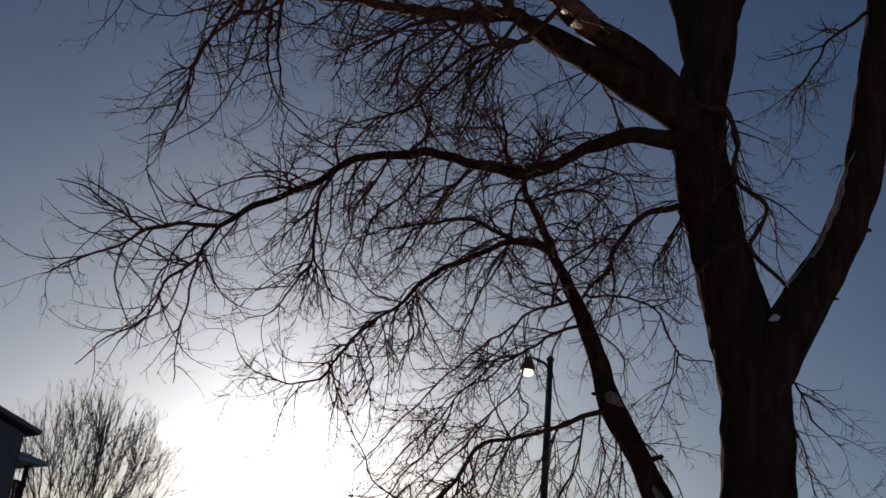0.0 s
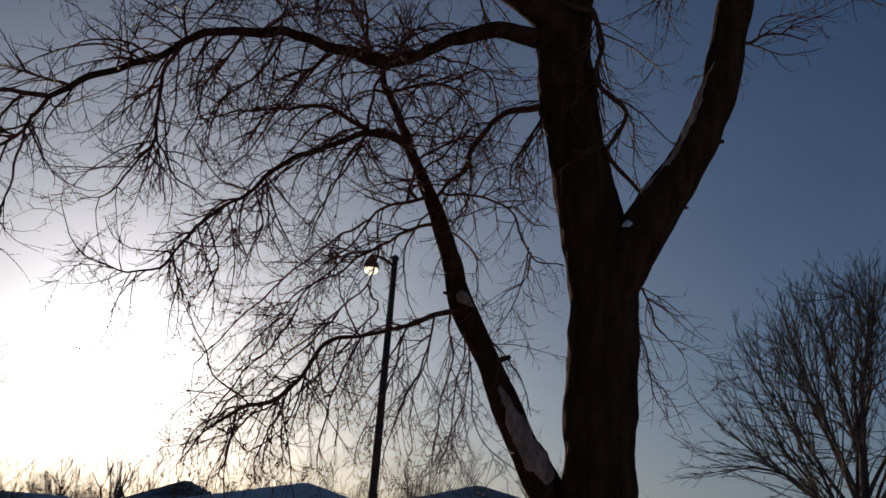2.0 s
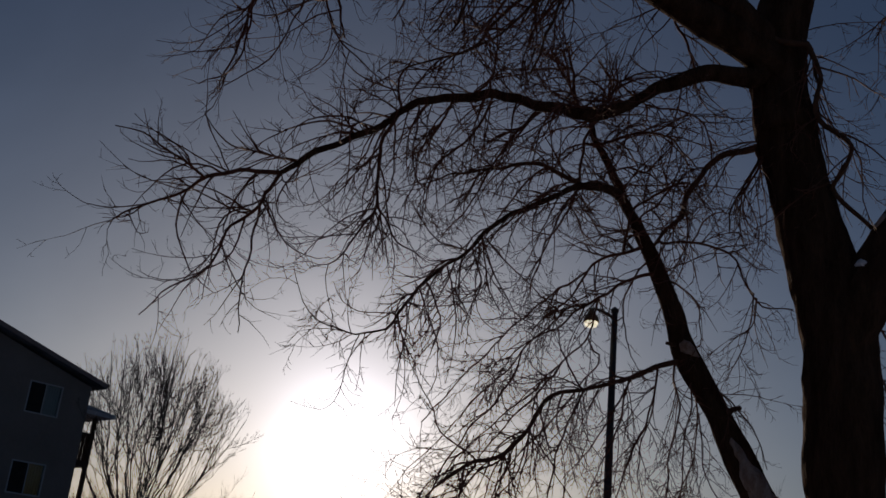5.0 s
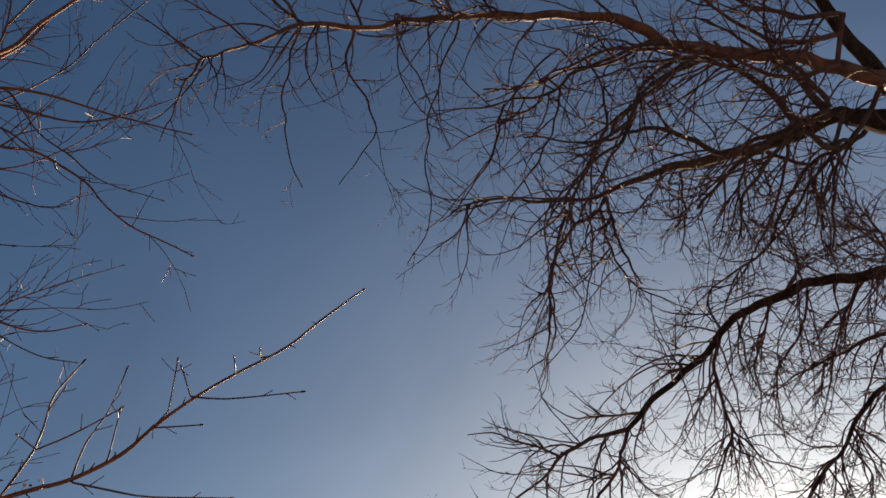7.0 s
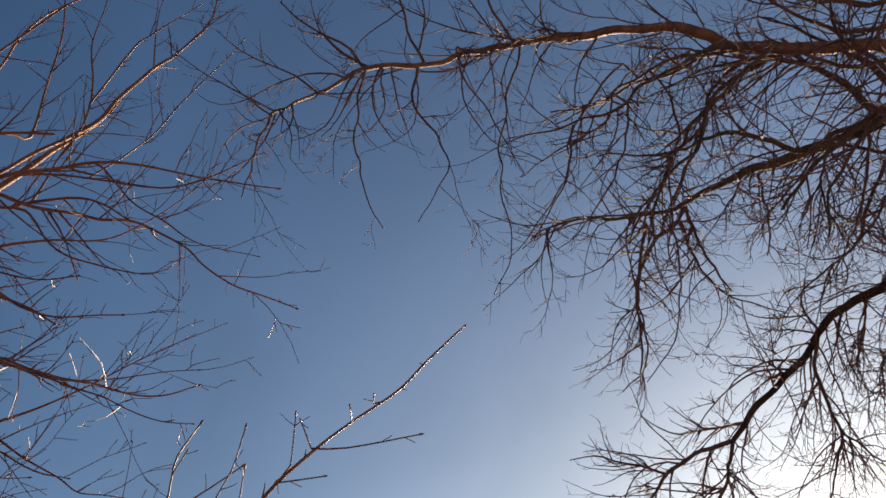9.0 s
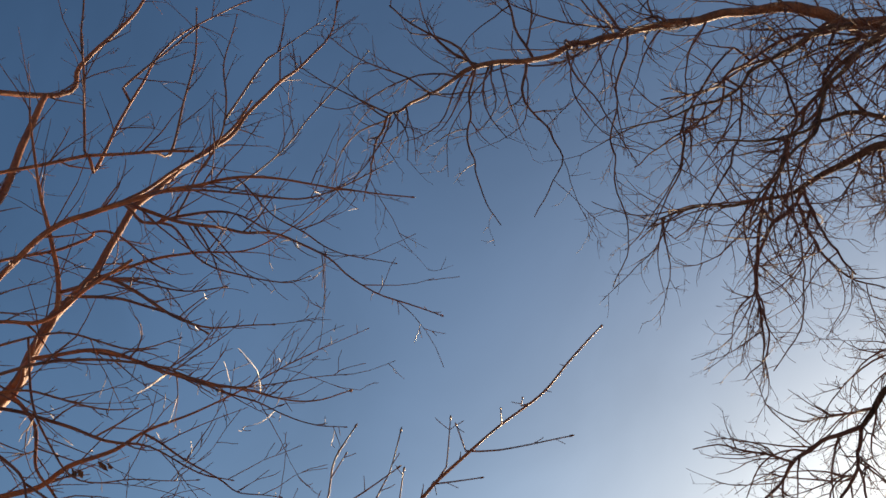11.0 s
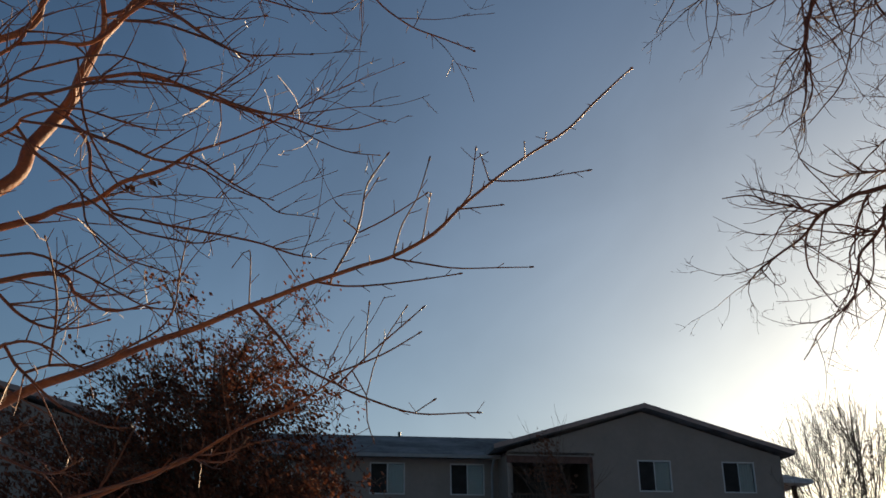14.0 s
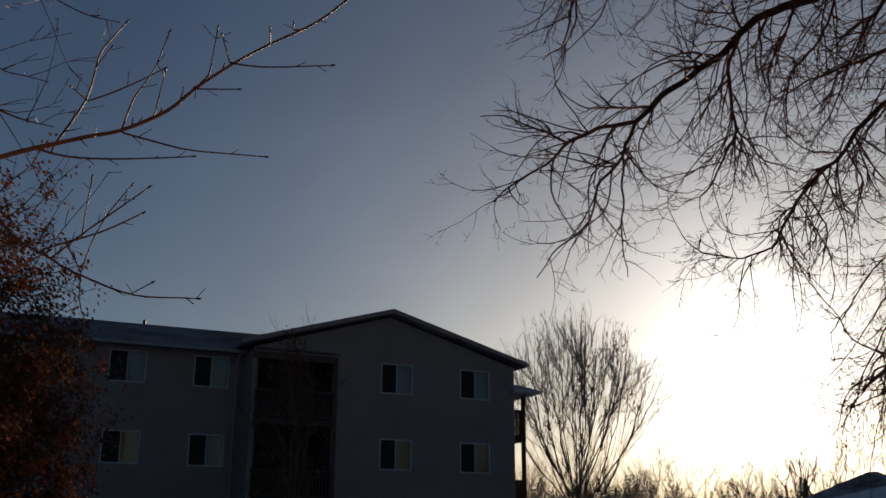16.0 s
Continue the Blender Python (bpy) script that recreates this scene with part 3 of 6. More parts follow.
maple_limb([(-2.63, 3.59, 6.84, 0.0120), (-2.69, 3.49, 7.13, 0.0103), (-2.69, 3.41, 7.63, 0.0086)], twigs=0.31)
maple_limb([(-2.82, 3.16, 6.60, 0.0115), (-2.89, 3.04, 6.83, 0.0098), (-3.00, 2.88, 7.00, 0.0079), (-3.09, 2.72, 7.19, 0.0061)], twigs=0.37)
maple_limb([(-1.58, 4.66, 5.79, 0.0076), (-1.63, 4.53, 5.13, 0.0070), (-1.67, 4.43, 4.70, 0.0050), (-1.72, 4.34, 4.38, 0.0048), (-1.86, 4.20, 4.15, 0.0031)], twigs=0.5)
maple_limb([(-1.75, 4.81, 6.96, 0.0107), (-2.09, 4.53, 6.41, 0.0081), (-2.23, 4.36, 5.83, 0.0057), (-2.52, 4.04, 5.29, 0.0036)], twigs=0.56)
maple_limb([(-0.27, 7.16, 6.84, 0.0331), (-0.60, 7.04, 6.71, 0.0275), (-0.86, 6.92, 6.43, 0.0220), (-1.10, 6.78, 6.04, 0.0189), (-1.33, 6.65, 5.78, 0.0139), (-1.64, 6.47, 5.56, 0.0090)], twigs=1.2)
maple_limb([(-0.43, 7.24, 6.81, 0.0205), (-0.64, 7.10, 6.43, 0.0173), (-0.75, 6.99, 6.08, 0.0120), (-0.80, 6.88, 5.70, 0.0070)], twigs=1.1)
maple_limb([(-1.07, 6.73, 6.84, 0.0198), (-1.22, 6.52, 6.31, 0.0141), (-1.24, 6.38, 5.84, 0.0090)], twigs=1.1)
maple_limb([(-2.09, 5.99, 6.43, 0.0162), (-2.03, 5.89, 5.87, 0.0110), (-1.90, 5.85, 5.45, 0.0064)], twigs=1.0)
maple_limb([(-2.40, 5.85, 6.37, 0.0161), (-2.53, 5.71, 5.80, 0.0110), (-2.56, 5.61, 5.26, 0.0084), (-2.59, 5.54, 4.90, 0.0041)], twigs=1.1)
maple_limb([(-1.57, 6.39, 6.69, 0.0168), (-1.57, 6.27, 6.17, 0.0115), (-1.68, 6.14, 5.78, 0.0067)], twigs=1.0)
maple_limb([(-2.28, 6.22, 6.51, 0.0163), (-2.22, 6.20, 6.17, 0.0113), (-2.16, 6.17, 5.78, 0.0088), (-1.93, 6.20, 5.52, 0.0064), (-1.69, 6.23, 5.34, 0.0042)], twigs=0.8)
maple_limb([(-2.44, 6.04, 6.35, 0.0159), (-2.63, 5.89, 5.94, 0.0110), (-2.62, 5.84, 5.56, 0.0085), (-2.65, 5.76, 5.14, 0.0062), (-2.82, 5.63, 4.96, 0.0041)], twigs=0.9)
maple_limb([(0.32, 8.40, 3.80, 0.0145), (0.23, 8.34, 3.35, 0.0119), (0.06, 8.26, 2.90, 0.0093), (0.01, 8.20, 2.48, 0.0046)], twigs=1.3)
maple_limb([(0.08, 8.40, 3.73, 0.0145), (0.02, 8.34, 3.33, 0.0119), (-0.16, 8.24, 2.83, 0.0070), (-0.22, 8.18, 2.51, 0.0046)], twigs=1.3)
maple_limb([(0.46, 8.50, 3.84, 0.0147), (0.51, 8.44, 3.39, 0.0120), (0.41, 8.37, 2.90, 0.0095), (0.38, 8.30, 2.43, 0.0047)], twigs=1.2)
maple_limb([(-0.28, 8.18, 3.56, 0.0141), (-0.41, 8.09, 3.11, 0.0115), (-0.49, 8.01, 2.69, 0.0091), (-0.50, 7.96, 2.38, 0.0045)], twigs=1.3)
maple_limb([(0.65, 8.50, 3.61, 0.0122), (0.65, 8.45, 3.16, 0.0096), (0.49, 8.40, 2.72, 0.0071)], twigs=1.2)
maple_limb([(-0.71, 7.94, 3.08, 0.0136), (-0.93, 7.84, 2.85, 0.0112), (-1.18, 7.72, 2.60, 0.0089), (-1.43, 7.60, 2.44, 0.0044)], twigs=1.3)
maple_limb([(0.08, 8.40, 5.20, 0.0178), (0.34, 8.53, 5.50, 0.0156), (0.55, 8.61, 5.60, 0.0132), (0.72, 8.69, 5.43, 0.0079)], twigs=1.2)
maple_limb([(-0.46, 8.47, 6.26, 0.0188), (-0.58, 8.30, 6.51, 0.0161), (-0.70, 8.14, 6.76, 0.0107)], twigs=1.2)
maple_limb([(-0.25, 8.48, 6.32, 0.0162), (-0.17, 8.44, 6.57, 0.0136), (-0.29, 8.38, 6.76, 0.0082)], twigs=1.2)
maple_limb([(-0.52, 6.03, 6.37, 0.0332), (-0.62, 5.87, 6.65, 0.0267), (-0.78, 5.72, 6.84, 0.0201), (-1.04, 5.51, 6.93, 0.0156), (-1.31, 5.29, 6.88, 0.0109), (-1.61, 5.01, 6.76, 0.0064)], twigs=0.74)
maple_limb([(-0.33, 6.16, 6.42, 0.0381), (-0.38, 6.09, 6.53, 0.0315), (-0.39, 5.99, 6.71, 0.0271), (-0.52, 5.85, 6.86, 0.0181), (-0.70, 5.66, 7.07, 0.0113), (-0.88, 5.45, 7.27, 0.0068)], twigs=0.56)
maple_limb([(0.14, 6.40, 6.51, 0.0737), (0.08, 6.28, 6.75, 0.0672), (0.00, 6.13, 7.04, 0.0584), (-0.08, 5.98, 7.34, 0.0473), (-0.20, 5.77, 7.76, 0.0337)], twigs=0.31)
maple_limb([(-0.04, 6.19, 6.32, 0.0222), (-0.25, 6.10, 6.07, 0.0174), (-0.55, 5.98, 5.82, 0.0127), (-0.75, 5.86, 5.52, 0.0102), (-0.97, 5.74, 5.27, 0.0060)], twigs=0.81)
maple_limb([(-0.22, 6.17, 6.39, 0.0201), (-0.40, 6.04, 5.96, 0.0150), (-0.45, 5.94, 5.55, 0.0123), (-0.54, 5.83, 5.17, 0.0079)], twigs=0.74)
maple_limb([(-0.58, 5.92, 6.25, 0.0173), (-0.68, 5.80, 5.84, 0.0125), (-0.81, 5.67, 5.49, 0.0100), (-0.95, 5.54, 5.16, 0.0058)], twigs=0.74)
maple_limb([(-1.12, 5.60, 7.15, 0.0183), (-1.40, 5.43, 6.82, 0.0155), (-1.55, 5.31, 6.43, 0.0127), (-1.76, 5.14, 6.01, 0.0081), (-1.92, 4.98, 5.61, 0.0059)], twigs=0.74)
maple_limb([(-1.29, 5.55, 7.38, 0.0163), (-1.59, 5.36, 7.12, 0.0136), (-1.85, 5.18, 7.10, 0.0112), (-2.14, 4.95, 6.93, 0.0088), (-2.38, 4.75, 6.90, 0.0065)], twigs=0.62)
maple_limb([(2.08, 8.28, 4.13, 0.0148), (2.22, 8.44, 3.88, 0.0125), (2.36, 8.52, 3.77, 0.0076)], twigs=1.0)
maple_limb([(1.18, 8.42, 5.75, 0.0158), (1.03, 8.37, 5.44, 0.0129), (0.91, 8.34, 5.31, 0.0102)], twigs=1.0)
maple_limb([(-0.44, 7.94, 6.04, 0.0236), (-0.50, 7.88, 6.40, 0.0159), (-0.54, 7.83, 6.71, 0.0081)], twigs=1.8)
maple_limb([(-0.26, 7.96, 6.03, 0.0209), (-0.12, 8.02, 6.26, 0.0160), (-0.10, 8.07, 6.58, 0.0082)], twigs=1.4)
maple_limb([(-1.28, 7.39, 5.85, 0.0175), (-1.09, 7.34, 6.06, 0.0125), (-1.05, 7.24, 6.35, 0.0075)], twigs=1.3)
maple_limb([(-1.75, 6.96, 5.48, 0.0166), (-1.79, 6.84, 5.67, 0.0119), (-1.65, 6.78, 5.85, 0.0071)], droop=0.05, twigs=1.4)
maple_limb([(-2.00, 6.67, 5.09, 0.0137), (-2.09, 6.59, 5.22, 0.0091), (-2.29, 6.45, 5.30, 0.0046)], droop=0.0, twigs=1.3)
maple_limb([(-0.77, 7.70, 5.86, 0.0178), (-0.94, 7.61, 5.53, 0.0150), (-1.13, 7.49, 5.10, 0.0121), (-1.27, 7.40, 4.74, 0.0071)], twigs=1.3)
maple_limb([(-1.11, 7.53, 5.89, 0.0177), (-1.26, 7.44, 5.50, 0.0148), (-1.49, 7.31, 5.11, 0.0120), (-1.52, 7.23, 4.72, 0.0070)], twigs=1.3)
maple_limb([(-1.40, 7.26, 5.74, 0.0147), (-1.53, 7.14, 5.35, 0.0119), (-1.59, 7.01, 4.88, 0.0092), (-1.60, 6.90, 4.44, 0.0045)], twigs=1.3)
maple_limb([(-1.14, 7.32, 4.47, 0.0139), (-1.04, 7.24, 4.11, 0.0113), (-1.12, 7.12, 3.79, 0.0066)], twigs=1.2)
maple_limb([(-1.40, 7.06, 4.03, 0.0111), (-1.28, 7.03, 3.76, 0.0088), (-1.32, 6.97, 3.47, 0.0043)], twigs=1.2)
maple_limb([(-1.12, 5.16, 6.89, 0.0216), (-1.34, 4.98, 6.81, 0.0170), (-1.61, 4.73, 6.59, 0.0144), (-1.71, 4.62, 6.43, 0.0121), (-1.90, 4.42, 6.30, 0.0098), (-2.09, 4.18, 6.16, 0.0077), (-2.28, 3.92, 6.05, 0.0037)], twigs=0.81)
maple_limb([(-0.94, 5.36, 6.82, 0.0218), (-1.16, 5.19, 6.59, 0.0190), (-1.33, 5.02, 6.31, 0.0163), (-1.46, 4.86, 5.97, 0.0137), (-1.68, 4.61, 5.62, 0.0093), (-1.81, 4.42, 5.30, 0.0054)], twigs=0.81)
maple_limb([(-2.08, 4.50, 6.39, 0.0101), (-2.16, 4.33, 5.87, 0.0076), (-2.28, 4.14, 5.50, 0.0054), (-2.36, 3.99, 5.22, 0.0035)], twigs=0.5)
maple_limb([(-1.79, 4.76, 6.56, 0.0103), (-1.84, 4.66, 6.16, 0.0079), (-1.95, 4.51, 5.74, 0.0076), (-2.11, 4.32, 5.41, 0.0054), (-2.25, 4.17, 5.28, 0.0036)], twigs=0.62)
maple_limb([(-1.60, 5.05, 6.91, 0.0109), (-1.57, 4.98, 6.39, 0.0103), (-1.68, 4.84, 5.90, 0.0078), (-1.84, 4.69, 5.58, 0.0076), (-1.95, 4.57, 5.31, 0.0037)], twigs=0.62)
maple_limb([(-1.96, 4.79, 6.54, 0.0083), (-2.13, 4.53, 6.28, 0.0080), (-2.28, 4.28, 6.07, 0.0058), (-2.37, 4.10, 5.87, 0.0038)], twigs=0.62)
maple_limb([(-1.83, 4.74, 5.58, 0.0095), (-2.08, 4.52, 5.58, 0.0075), (-2.28, 4.32, 5.49, 0.0055), (-2.40, 4.20, 5.47, 0.0037)], twigs=0.74)
maple_limb([(0.44, 8.50, 4.61, 0.0125), (0.63, 8.46, 4.43, 0.0099), (0.70, 8.39, 3.96, 0.0049)], twigs=1.0)
maple_limb([(1.12, 8.57, 4.48, 0.0101), (1.04, 8.51, 4.15, 0.0074), (0.89, 8.48, 4.07, 0.0049)], twigs=1.0)
maple_limb([(1.10, 8.57, 4.54, 0.0101), (1.01, 8.52, 4.04, 0.0074), (0.87, 8.49, 3.73, 0.0049)], twigs=1.0)
maple_limb([(0.28, 8.40, 3.61, 0.0120), (0.27, 8.38, 3.41, 0.0120), (0.22, 8.37, 3.28, 0.0095), (0.17, 8.34, 2.97, 0.0071), (0.21, 8.30, 2.63, 0.0047)], twigs=1.0)
maple_limb([(0.61, 8.50, 3.71, 0.0122), (0.60, 8.46, 3.46, 0.0097), (0.56, 8.42, 3.17, 0.0096), (0.52, 8.37, 2.80, 0.0071), (0.41, 8.30, 2.39, 0.0047)], twigs=1.0)
maple_limb([(0.67, 8.50, 3.46, 0.0121), (0.70, 8.47, 3.24, 0.0096), (0.74, 8.45, 2.97, 0.0072), (0.85, 8.42, 2.73, 0.0071), (1.08, 8.37, 2.57, 0.0047)], twigs=1.0)
maple_limb([(0.15, 8.50, 6.33, 0.0135), (0.16, 8.47, 6.15, 0.0107), (-0.02, 8.43, 6.06, 0.0079), (-0.12, 8.39, 5.93, 0.0052)], twigs=1.3)
maple_limb([(0.35, 8.50, 6.13, 0.0134), (0.13, 8.48, 6.04, 0.0106), (-0.05, 8.45, 5.94, 0.0106), (-0.17, 8.42, 5.71, 0.0078), (-0.22, 8.39, 5.38, 0.0051)], twigs=1.3)
maple_limb([(0.44, 8.50, 6.30, 0.0135), (0.68, 8.53, 6.12, 0.0107), (0.75, 8.56, 5.88, 0.0106), (0.70, 8.59, 5.56, 0.0053)], twigs=1.2)
maple_limb([(-0.01, 8.50, 5.68, 0.0131), (0.17, 8.53, 5.68, 0.0131), (0.32, 8.57, 5.88, 0.0106), (0.49, 8.60, 6.06, 0.0081)], twigs=1.3)
maple_limb([(0.13, 8.50, 5.19, 0.0128), (0.30, 8.54, 5.38, 0.0130), (0.41, 8.57, 5.63, 0.0105), (0.48, 8.60, 5.88, 0.0053)], twigs=1.3)
maple_limb([(0.77, 8.49, 3.67, 0.0122), (0.92, 8.53, 3.59, 0.0098), (1.09, 8.59, 3.32, 0.0074), (1.20, 8.66, 3.05, 0.0049)], twigs=0.8)
maple_limb([(2.02, 8.39, 3.86, 0.0124), (2.15, 8.40, 3.62, 0.0099), (2.22, 8.43, 3.30, 0.0074), (2.34, 8.43, 3.12, 0.0049)], twigs=0.9)
maple_limb([(1.55, 8.27, 6.79, 0.0250), (1.61, 8.28, 6.58, 0.0220), (1.63, 8.29, 6.38, 0.0218), (1.61, 8.31, 6.20, 0.0189), (1.71, 8.32, 6.01, 0.0161), (1.89, 8.31, 5.85, 0.0134)], twigs=0.8)
maple_limb([(0.39, 8.25, 7.11, 0.0168), (0.49, 8.25, 6.83, 0.0165), (0.58, 8.25, 6.55, 0.0136)], twigs=1.2)
maple_limb([(-0.47, 8.42, 4.28, 0.012), (-0.81, 8.28, 3.86, 0.0103), (-1.13, 8.14, 3.41, 0.0086), (-1.43, 8, 3.03, 0.0069), (-1.63, 7.86, 2.76, 0.0052), (-1.68, 7.72, 2.56, 0.0035)], twigs=0.9, droop=0.2)
maple_limb([(-0.3, 8.42, 4.04, 0.012), (-0.68, 8.28, 3.55, 0.0103), (-1.03, 8.14, 3.18, 0.0086), (-1.3, 8, 2.81, 0.0069), (-1.43, 7.86, 2.47, 0.0052)], twigs=0.9, droop=0.2)
maple_limb([(-0.64, 8.42, 4.43, 0.012), (-1.06, 8.28, 3.91, 0.0103), (-1.37, 8.14, 3.48, 0.0086), (-1.58, 8, 3.15, 0.0069)], twigs=0.9, droop=0.2)
maple_limb([(-0.19, 8.42, 3.84, 0.012), (-0.51, 8.28, 3.29, 0.0103), (-0.8, 8.14, 2.89, 0.0086), (-0.95, 8, 2.52, 0.0069), (-0.94, 7.86, 2.25, 0.0052)], twigs=0.9, droop=0.2)
maple_limb([(-0.91, 8.42, 3.69, 0.012), (-1.21, 8.28, 3.16, 0.0103), (-1.41, 8.14, 2.73, 0.0086), (-1.56, 8, 2.38, 0.0069)], twigs=0.9, droop=0.2)
maple_limb([(-0.52, 8.42, 3.72, 0.012), (-0.89, 8.28, 3.26, 0.0103), (-1.14, 8.14, 2.79, 0.0086), (-1.24, 8, 2.36, 0.0069)], twigs=0.9, droop=0.2)
maple_limb([(0.02, 5.31, 6.32, 0.021), (-0.29, 5.13, 6.31, 0.0175), (-0.46, 4.87, 6.38, 0.014), (-0.59, 4.57, 6.49, 0.0105), (-0.69, 4.37, 6.49, 0.007)], twigs=1)
maple_limb([(-0.06, 5.41, 6.19, 0.021), (-0.36, 5.25, 6.15, 0.0175), (-0.55, 5.01, 6.2, 0.014), (-0.65, 4.75, 6.3, 0.0105)], twigs=1)
maple_limb([(-0.21, 5.53, 6.02, 0.021), (-0.27, 5.29, 6.11, 0.0175), (-0.35, 5.07, 6.17, 0.014), (-0.34, 4.85, 6.25, 0.0105), (-0.27, 4.65, 6.3, 0.007)], twigs=1)
maple_limb([(-0.32, 5.68, 5.79, 0.021), (-0.44, 5.47, 5.85, 0.0175), (-0.66, 5.4, 5.7, 0.014), (-0.89, 5.37, 5.45, 0.0105), (-1.01, 5.36, 5.19, 0.007)], twigs=1)
maple_limb([(0.09, 5.23, 6.41, 0.021), (-0.2, 5.03, 6.42, 0.0175), (-0.38, 4.77, 6.5, 0.014), (-0.4, 4.55, 6.55, 0.0105)], twigs=1)
maple_limb([(-0.34, 5.53, 5.99, 0.021), (-0.58, 5.44, 5.87, 0.0175), (-0.92, 5.35, 5.69, 0.014), (-1.16, 5.29, 5.47, 0.0105)], twigs=1)
for limb_row in rooted(maple_limbs, 0.8):
    grow_maple(*limb_row)
world_part("twigwork", maple_twigs, TWIG, maple, "fine drooping reddish-brown twigs")["kind"] = "stuff"

def snow_lump(place, size, label):
    """A small settled heap of snow."""
    bm = bmesh.new()
    bmesh.ops.create_icosphere(bm, subdivisions=3, radius=1.0)
    for v in bm.verts:
        k = 1 + 0.25 * noise.noise(v.co * 2.1 + Vector(place))
        v.co = Vector((v.co.x * size[0] * k, v.co.y * size[1] * k, v.co.z * size[2] * k))
    me = bpy.data.meshes.new("snow_patch")
    bm.to_mesh(me)
    bm.free()
    me.materials.append(SNOW)
    me.polygons.foreach_set("use_smooth", [True] * len(me.polygons))
    ob = new("snow_patch", me)
    ob.location = place
    return tagged(ob, label, "snow", "snow left on the maple")


snow_lump((1.91, 8.13, 4.66), (0.055, 0.08, 0.05), "small heap of snow in the crotch of the maple")


def snow_strip(pts, label, mat=SNOW, name="snow_patch", category="snow"):
    """Snow that clings along a limb, thin at both ends."""
    line = smooth_line(pts, 0.05)
    soup = Soup()
    n = len(line)
    for k, q in enumerate(line):
        s = k / (n - 1)
        q[3] *= min(1, 5 * s, 5 * (1 - s)) * (1 + 0.45 * noise.noise((q[0] * 7, q[1] * 7, q[2] * 7))) + 0.01
    soup.tube([q[:3] for q in line], line[:, 3], 22)
    soup.v = [v + Vector((noise.noise(v * 17), noise.noise(v * 17 + Vector((5, 0, 0))), noise.noise(v * 9 + Vector((0, 9, 0))))) * 0.022 for v in soup.v]
    return tagged(part(name, soup, mat, smooth=True), label, category)


snow_strip([(0.88, 8.44, 3.31, 0.034), (0.95, 8.44, 3.18, 0.053), (1.05, 8.43, 2.99, 0.072), (1.16, 8.42, 2.80, 0.081), (1.27, 8.41, 2.64, 0.086), (1.36, 8.40, 2.49, 0.076), (1.43, 8.39, 2.36, 0.043)], "pale wood where bark has peeled from the stem", PEELED, "bare_wood_patch", "bark")
snow_strip([(0.66, 8.45, 3.92, 0.024), (0.56, 8.45, 4.00, 0.049), (0.48, 8.45, 4.02, 0.024)], "pale scarred knot on the leaning maple stem", PEELED, "bare_wood_patch", "bark")
snow_strip([(1.96, 8.18, 4.83, 0.020), (2.04, 8.16, 5.01, 0.028), (2.16, 8.14, 5.14, 0.032), (2.29, 8.11, 5.33, 0.028), (2.37, 8.09, 5.52, 0.029), (2.44, 8.07, 5.70, 0.026), (2.50, 8.05, 5.88, 0.026), (2.56, 8.04, 6.07, 0.022), (2.63, 7.99, 6.24, 0.018)], "pale flaking strip along the inner edge of the stem", PEELED, "bare_wood_patch", "bark")
young = tagged(new("young_tree"), "young bare tree with smooth orange-brown sunlit branches", "tree")
young.location = (-3.15, -0.14, 0)
young_rng = random.Random(5)
young_twigs = Soup()


ash_limbs = []


def ash_limb(pts, twigs=1.0, name="limb"):
    ash_limbs.append((pts, twigs, name))


def grow_ash(pts, twigs, name):
    line = gnarled(lumpy(smooth_line(pts, 0.035), 0.12, 4.2), 0.016 if twigs else 0.005, 1.0)
    line[:, 3] *= 0.74
    soup = Soup()
    thick = line[:, 3].max()
    soup.tube([q[:3] for q in line], line[:, 3], 12 if thick > 0.03 else 8 if thick > 0.01 else 6)
    end, tip = line[-1], line[-1, 3]
    if tip < 0.004:
        way = Vector(end[:3] - line[-2, :3]).normalized()
        soup.tube([Vector(end[:3]) + way * d for d in (-0.002, 0.003, 0.009, 0.013)], (tip, tip * 1.9, tip * 1.5, tip * 0.4), 5)
    world_part(name, soup, ASH_BARK if thick > 0.0075 else ASH_TWIG, young, smooth=True)
    slim = line[line[:, 3] < 0.02]
    if twigs:
        spray(young_rng, young_twigs, slim, 8.5 * twigs, 0.34, 0.0038, 0.02, 0.06, 3, 0.10, 0.66, 0.0016, 7.0, 0.7, curl=0.06, shrink=0.34)
    if name == "limb" and len(slim) > 3:
        spray(young_rng, young_twigs, slim, 9.0, 0.055, 0.0026, 0.0, 0.05, 1, 0.05, 0.9, 0.0014, 8.0, 0.7)


ash_limb([(-3.18, -0.16, -0.1, 0.11), (-3.17, -0.15, 0.6, 0.085), (-3.15, -0.14, 1.6, 0.078), (-3.14, -0.13, 2.7, 0.066), (-3.12, -0.10, 3.6, 0.045), (-3.08, -0.05, 4.8, 0.025), (-3.05, 0.0, 6.2, 0.010)], 0, "trunk")
ash_limb([(-3.17, -0.11, 2.78, 0.0481), (-3.12, 0.50, 3.12, 0.0385), (-3.16, 0.62, 3.37, 0.0365), (-3.17, 0.69, 3.51, 0.0336), (-3.18, 0.74, 3.62, 0.0318), (-3.20, 0.79, 3.78, 0.0300), (-3.22, 0.85, 3.98, 0.0283), (-3.22, 0.91, 4.11, 0.0262), (-3.22, 0.98, 4.26, 0.0242), (-3.23, 1.05, 4.47, 0.0221), (-3.23, 1.14, 4.69, 0.0200), (-3.22, 1.24, 4.87, 0.0191), (-3.21, 1.35, 5.07, 0.0166), (-3.18, 1.48, 5.24, 0.0139), (-3.16, 1.59, 5.44, 0.0111), (-3.14, 1.67, 5.65, 0.0082)], twigs=0.7)
